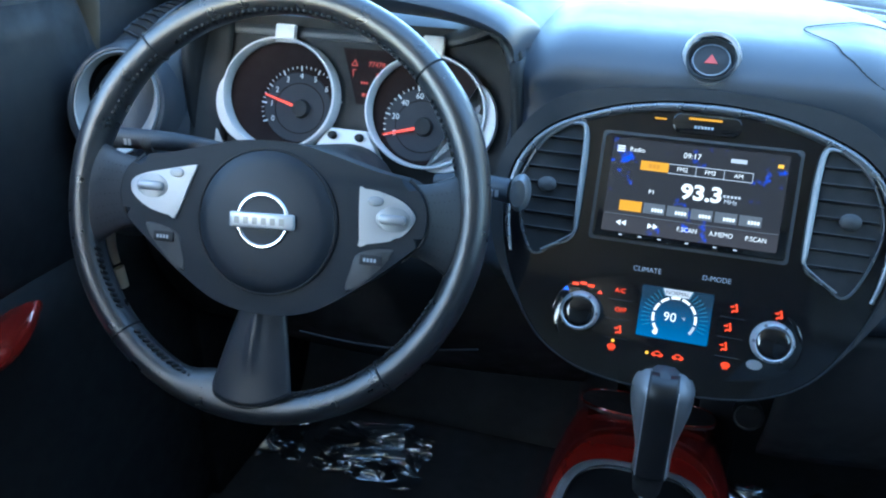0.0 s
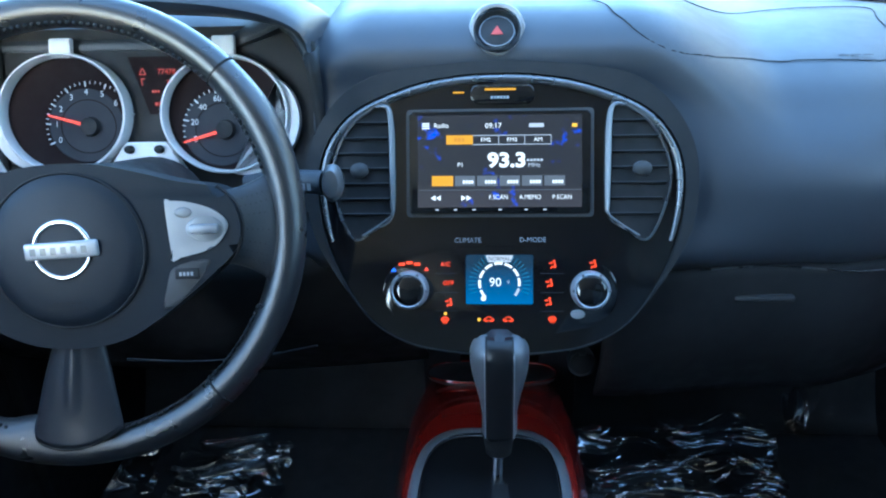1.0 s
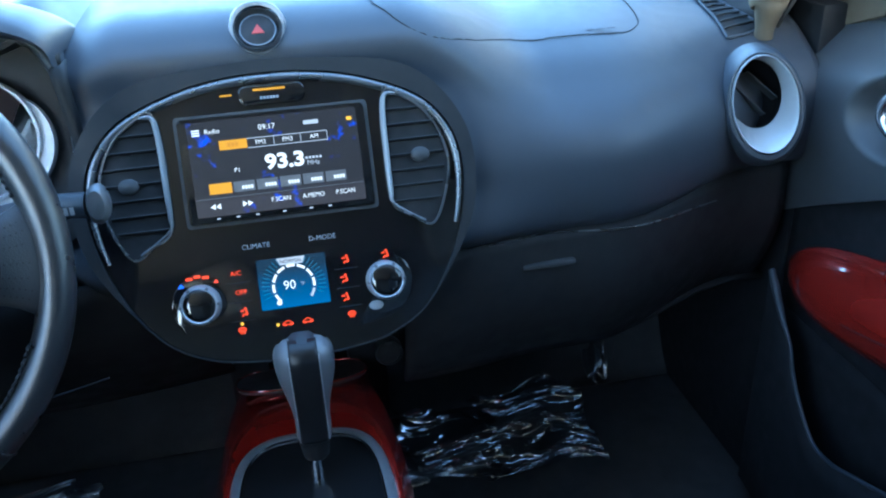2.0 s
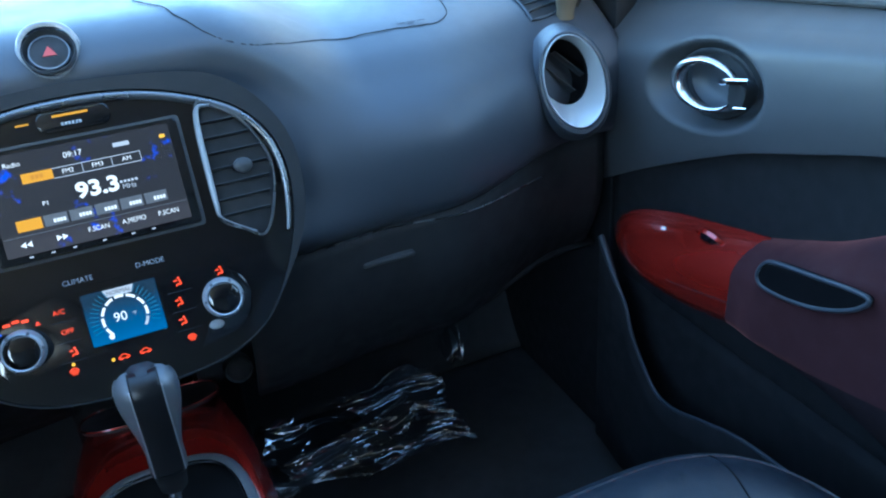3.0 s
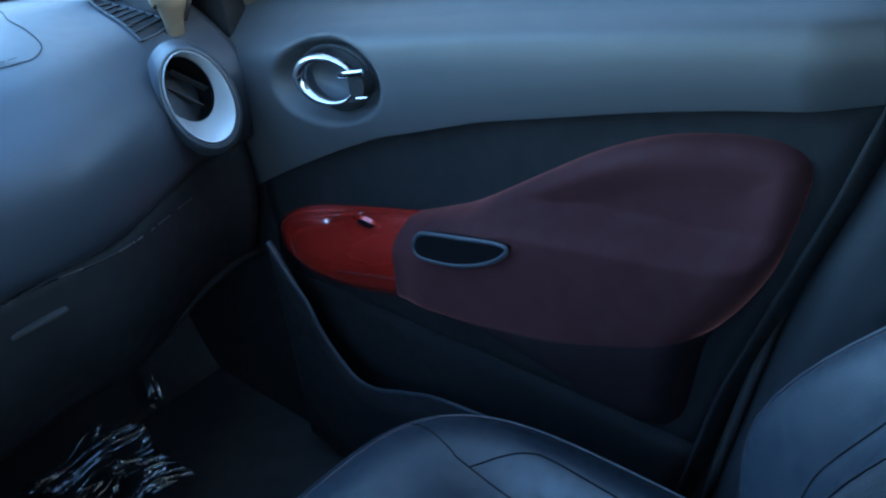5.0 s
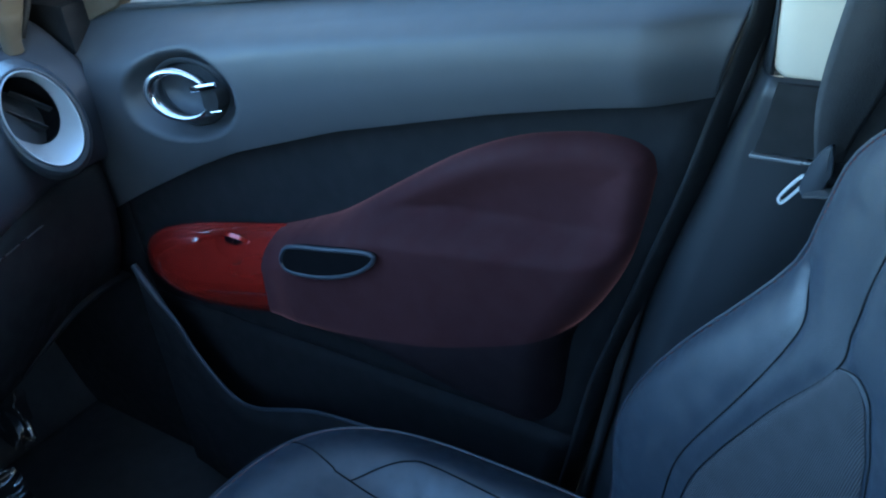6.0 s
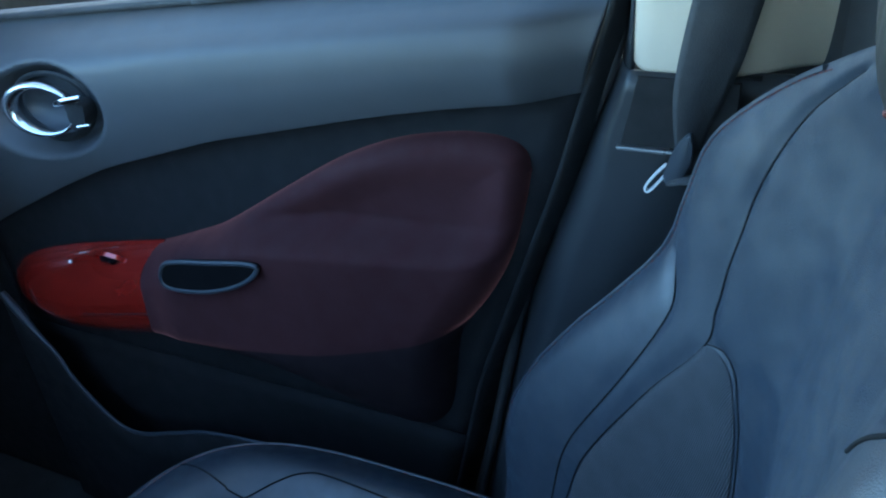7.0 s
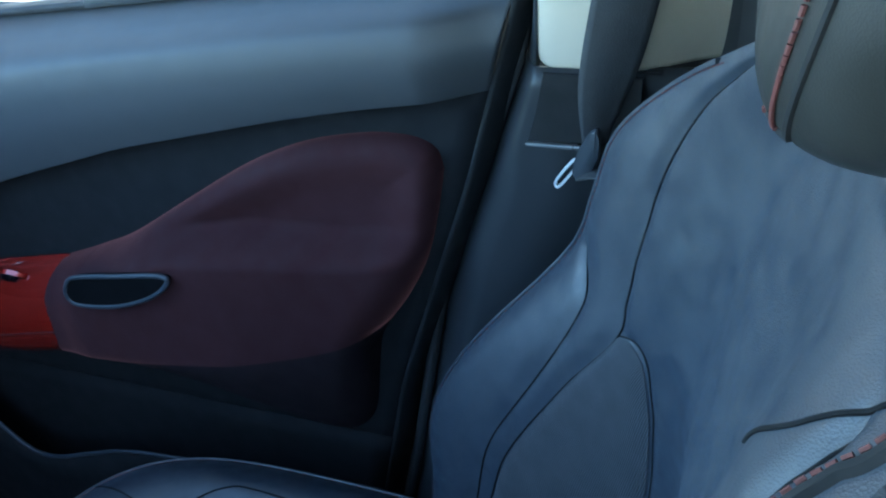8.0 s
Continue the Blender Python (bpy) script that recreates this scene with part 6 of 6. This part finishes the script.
for s in (-1, 1):
    part("cloth_insert", bm_grid(lambda u, v, s=s: back_fn(s * cloth_fn(u, v)[0], cloth_fn(u, v)[1]) + Vector((-0.0004 * s, 0.0010, 0.0)), 24, 60), M_weave, seat, "fine ribbed cloth panel", m=INV)
seam_on([(a_, hz(b_)) for a_, b_ in BROW], "shoulder_seam", 0.0008)
stitch_row([(-0.86, hz(0.84)), (-0.87, hz(0.866)), (-0.885, hz(0.874)), (-0.92, hz(0.8815)), (-0.95, hz(0.892))], 0.0036, 0.0008, 0.0007)
seam_on([(-0.91, hz(0.84)), (-0.90, hz(0.866)), (-0.915, hz(0.876)), (-0.945, hz(0.8815)), (-0.985, hz(0.892))], "shoulder_piping", 0.0022, M_seam)


def head_fn(u, v):
    a, b_ = 2 * math.pi * u, math.pi * v
    c, q, k, h = math.cos(a), math.sin(a), abs(math.sin(b_)), math.cos(b_)
    return Vector((SX + 0.128 * math.copysign(k ** 0.31 * abs(c) ** 0.5, c), -0.832 + 0.057 * math.copysign(k ** 0.38 * abs(q) ** 0.7, q) + 0.024 * h, 1.014 - 0.1025 * math.copysign(abs(h) ** 0.6, h)))


head = part("headrest", bm_grid(head_fn, 64, 44, wrap_u=True), M_leather, seat, "leather headrest", m=INV)


def head_seam(v, du=0.0, off=0.0):
    """The seam round the headrest's front, or a line beside it."""
    p = head_fn(soft(((0.10, 0.385), (0.15, 0.368), (0.20, 0.350), (0.25, 0.334), (0.30, 0.320), (0.36, 0.302), (0.45, 0.290), (0.80, 0.285)), v) + du, v)
    return p + Vector((-off, off, 0))


b = []
for k in range(38):
    v_ = 0.14 + 0.50 * k / 37
    p, d = head_seam(v_, -0.024, 0.0005), (head_seam(v_ + 0.004, -0.024) - head_seam(v_ - 0.004, -0.024)).normalized() * 0.0013
    b.append(bm_tube([p - d, p + d], 0.0008, seg=6))
tagged(part("stitching", join(*b), M_thread, head, "dull red stitching", m=INV), kind="stuff")
part("headrest_seam", bm_tube([head_seam(0.10 + 0.6 * k / 40) for k in range(41)], 0.0013, seg=6), M_seam, head, m=INV)
for s in (-1, 1):
    part("headrest_post", bm_tube([(SX + s * 0.06, -0.835, 0.84), (SX + s * 0.06, -0.83, 0.96)], 0.006, seg=12), M_chrome, seat, m=INV)


def cushion_fn(u, v):
    a = 2 * math.pi * u
    c, q = math.cos(a), math.sin(a)
    ex = math.copysign(abs(c) ** 0.62, c) * 0.216
    ey = math.copysign(abs(q) ** 0.62, q) * 0.27
    # from the rim's foot up and over to the middle
    if v < 0.45:
        t = v / 0.45
        k, z = 0.93 + 0.07 * math.sin(t * math.pi / 2), 0.18 + 0.202 * t
    else:
        t = (v - 0.45) / 0.55
        k = 1 - t
        z = 0.382 + 0.042 * math.sin(min(1, t / 0.30) * math.pi / 2) - 0.030 * smoothstep(0.3, 0.6, t) * abs(c) ** 1.0
    return Vector((SX + ex * k, -0.435 + ey * k, z))


part("cushion", bm_grid(cushion_fn, 96, 40, wrap_u=True), M_seat, seat, "blue-black leather seat cushion", m=INV)


def cushion_top(x, y):
    """Height of the cushion at (x, y)."""
    dx, dy = (x - SX) / 0.216, (y + 0.435) / 0.27
    e = 2 / 0.62
    k = max(1e-6, min(1.0, (abs(dx) ** e + abs(dy) ** e) ** (1 / e)))
    t = 1 - k
    c = min(1.0, (abs(dx) / k) ** (1 / 0.62))
    return 0.382 + 0.042 * math.sin(min(1, t / 0.30) * math.pi / 2) - 0.030 * smoothstep(0.3, 0.6, t) * c


for pts in ([(0.512, -0.200), (0.500, -0.245), (0.490, -0.285), (0.487, -0.310), (0.49, -0.46)], [(0.487, -0.310), (0.512, -0.329), (0.530, -0.352), (0.535, -0.38), (0.53, -0.47)], [(0.264, -0.200), (0.276, -0.245), (0.286, -0.285), (0.289, -0.310), (0.286, -0.46)]):
    q = [(p.x, p.y, cushion_top(p.x, p.y) + 0.0004) for p in spline(pts, 10)]
    part("cushion_seam", bm_tube(q, 0.0008, seg=6), M_line, seat, m=INV)
q = [cushion_fn(k / 110, 0.50) + Vector((0, 0, 0.0004)) for k in range(110)]
part("cushion_piping", bm_tube(q, 0.0016, True, 6), M_seat, seat, m=INV)
b = []
for k in range(190):
    p, d = cushion_fn(k / 190, 0.505), (cushion_fn(k / 190 + 0.0015, 0.505) - cushion_fn(k / 190 - 0.0015, 0.505)).normalized() * 0.002
    b.append(bm_tube([p - d, p + d], 0.0006, seg=5))
tagged(part("stitching", join(*b), M_thread, seat, "dull red stitching", m=INV), kind="stuff")
part("seat_base", bm_box(SX, -0.45, 0.12, 0.36, 0.44, 0.14, 0.01), M_rubber, seat, m=INV)


# ---- protective film on the floor ----
def film(name, cx, cy, w, d, turn, seed, label):
    def fn(u, v):
        x, y = (u - 0.5) * w, (v - 0.5) * d
        bend = 0.030 * noise.noise(Vector((x * 7 + seed, y * 5, 1.0)))
        h = 0.0
        for f, k, amp in ((1.0, 9, 0.017), (1.8, 9, 0.011), (3.3, 6, 0.0035)):
            n_ = noise.noise(Vector((x * 3.0 * f + seed, (y + bend) * 19 * f, seed * f)))
            h += amp * (1 - min(1.0, abs(n_) * 1.6)) ** k
        e = 0.035 * min(1.0, w / 0.16) * noise.noise(Vector((u * 3 + seed, v * 3, 3)))
        X, Y = cx + (x + e) * math.cos(turn) - (y + e) * math.sin(turn), cy + (x + e) * math.sin(turn) + (y + e) * math.cos(turn)
        base = 0.055 + 1.80 * max(0.0, Y - 0.50)
        return Vector((X, Y, base + 0.006 + h * min(1.0, w / 0.07)))
    ob = part(name, bm_grid(fn, 150, 130), M_film)
    return tagged(ob, label, "plastic film")


film("floor_film", 0.30, 0.395, 0.34, 0.21, 0.0, 3.1, "crumpled clear plastic film over the passenger floor mat")
film("floor_film", -0.46, 0.37, 0.19, 0.15, 0.0, 7.7, "crumpled clear plastic film over the driver's floor mat")
film("floor_film", -0.62, 0.37, 0.08, 0.13, 0.1, 11.3, "small piece of clear plastic film beside the driver's mat")
film("floor_film", 0.534, 0.524, 0.075, 0.045, 0.9, 5.2, "torn scrap of clear plastic film in the footwell")

# rear door behind the pillar
rear_door = thing("door_3", Matrix(), "dark rear door beyond the pillar", "door", kind="structure")
part("panel", bm_grid(lambda u, v: Vector((0.705 + 0.01 * math.sin(math.pi * v), -0.76 - 0.80 * u, 0.05 + 0.84 * v + 0.06 * u * v)), 16, 12), M_dark, rear_door, solid=0.01)
part("quarter_trim", bm_grid(lambda u, v: Vector((0.73 - 0.05 * v, -0.68 - 0.86 * u, 0.60 + 0.70 * v)), 8, 8), M_dark, rear_door, solid=0.01)
part("mirror_sail", bm_prism([(0.48, 0.77), (0.10, 0.79), (0.02, 0.835), (-0.06, 0.858), (-0.12, 0.880), (-0.05, 1.0), (0.20, 1.0), (0.48, 0.90)], -0.01, 0.012, 0.004), M_dark, door_l, "black corner trim by the mirror", m=Matrix.Translation((-0.70, 0, 0)) @ Matrix(((0, 0, -1, 0), (1, 0, 0, 0), (0, 1, 0, 0), (0, 0, 0, 1))))
# the cream colour stands in for a sun spot on the lever
release = thing("bonnet_release", pose(-0.678, 0.06, 0.556), "bonnet release lever beside the steering column, pale for sunlight on it", "lever")
part("grip", bm_tube(spline([(0.002, 0, 0.035), (0.0, 0, 0.01), (0.003, 0, -0.012)], 6), lambda t: 0.0075 - 0.002 * t, seg=12, flat=0.7), M_cream, release)
part("foot", bm_tube(spline([(0.005, 0, -0.018), (0.008, 0, -0.034), (0.010, 0, -0.045)], 6), lambda t: 0.0080 - 0.002 * t, seg=12, flat=0.7), M_cream, release)
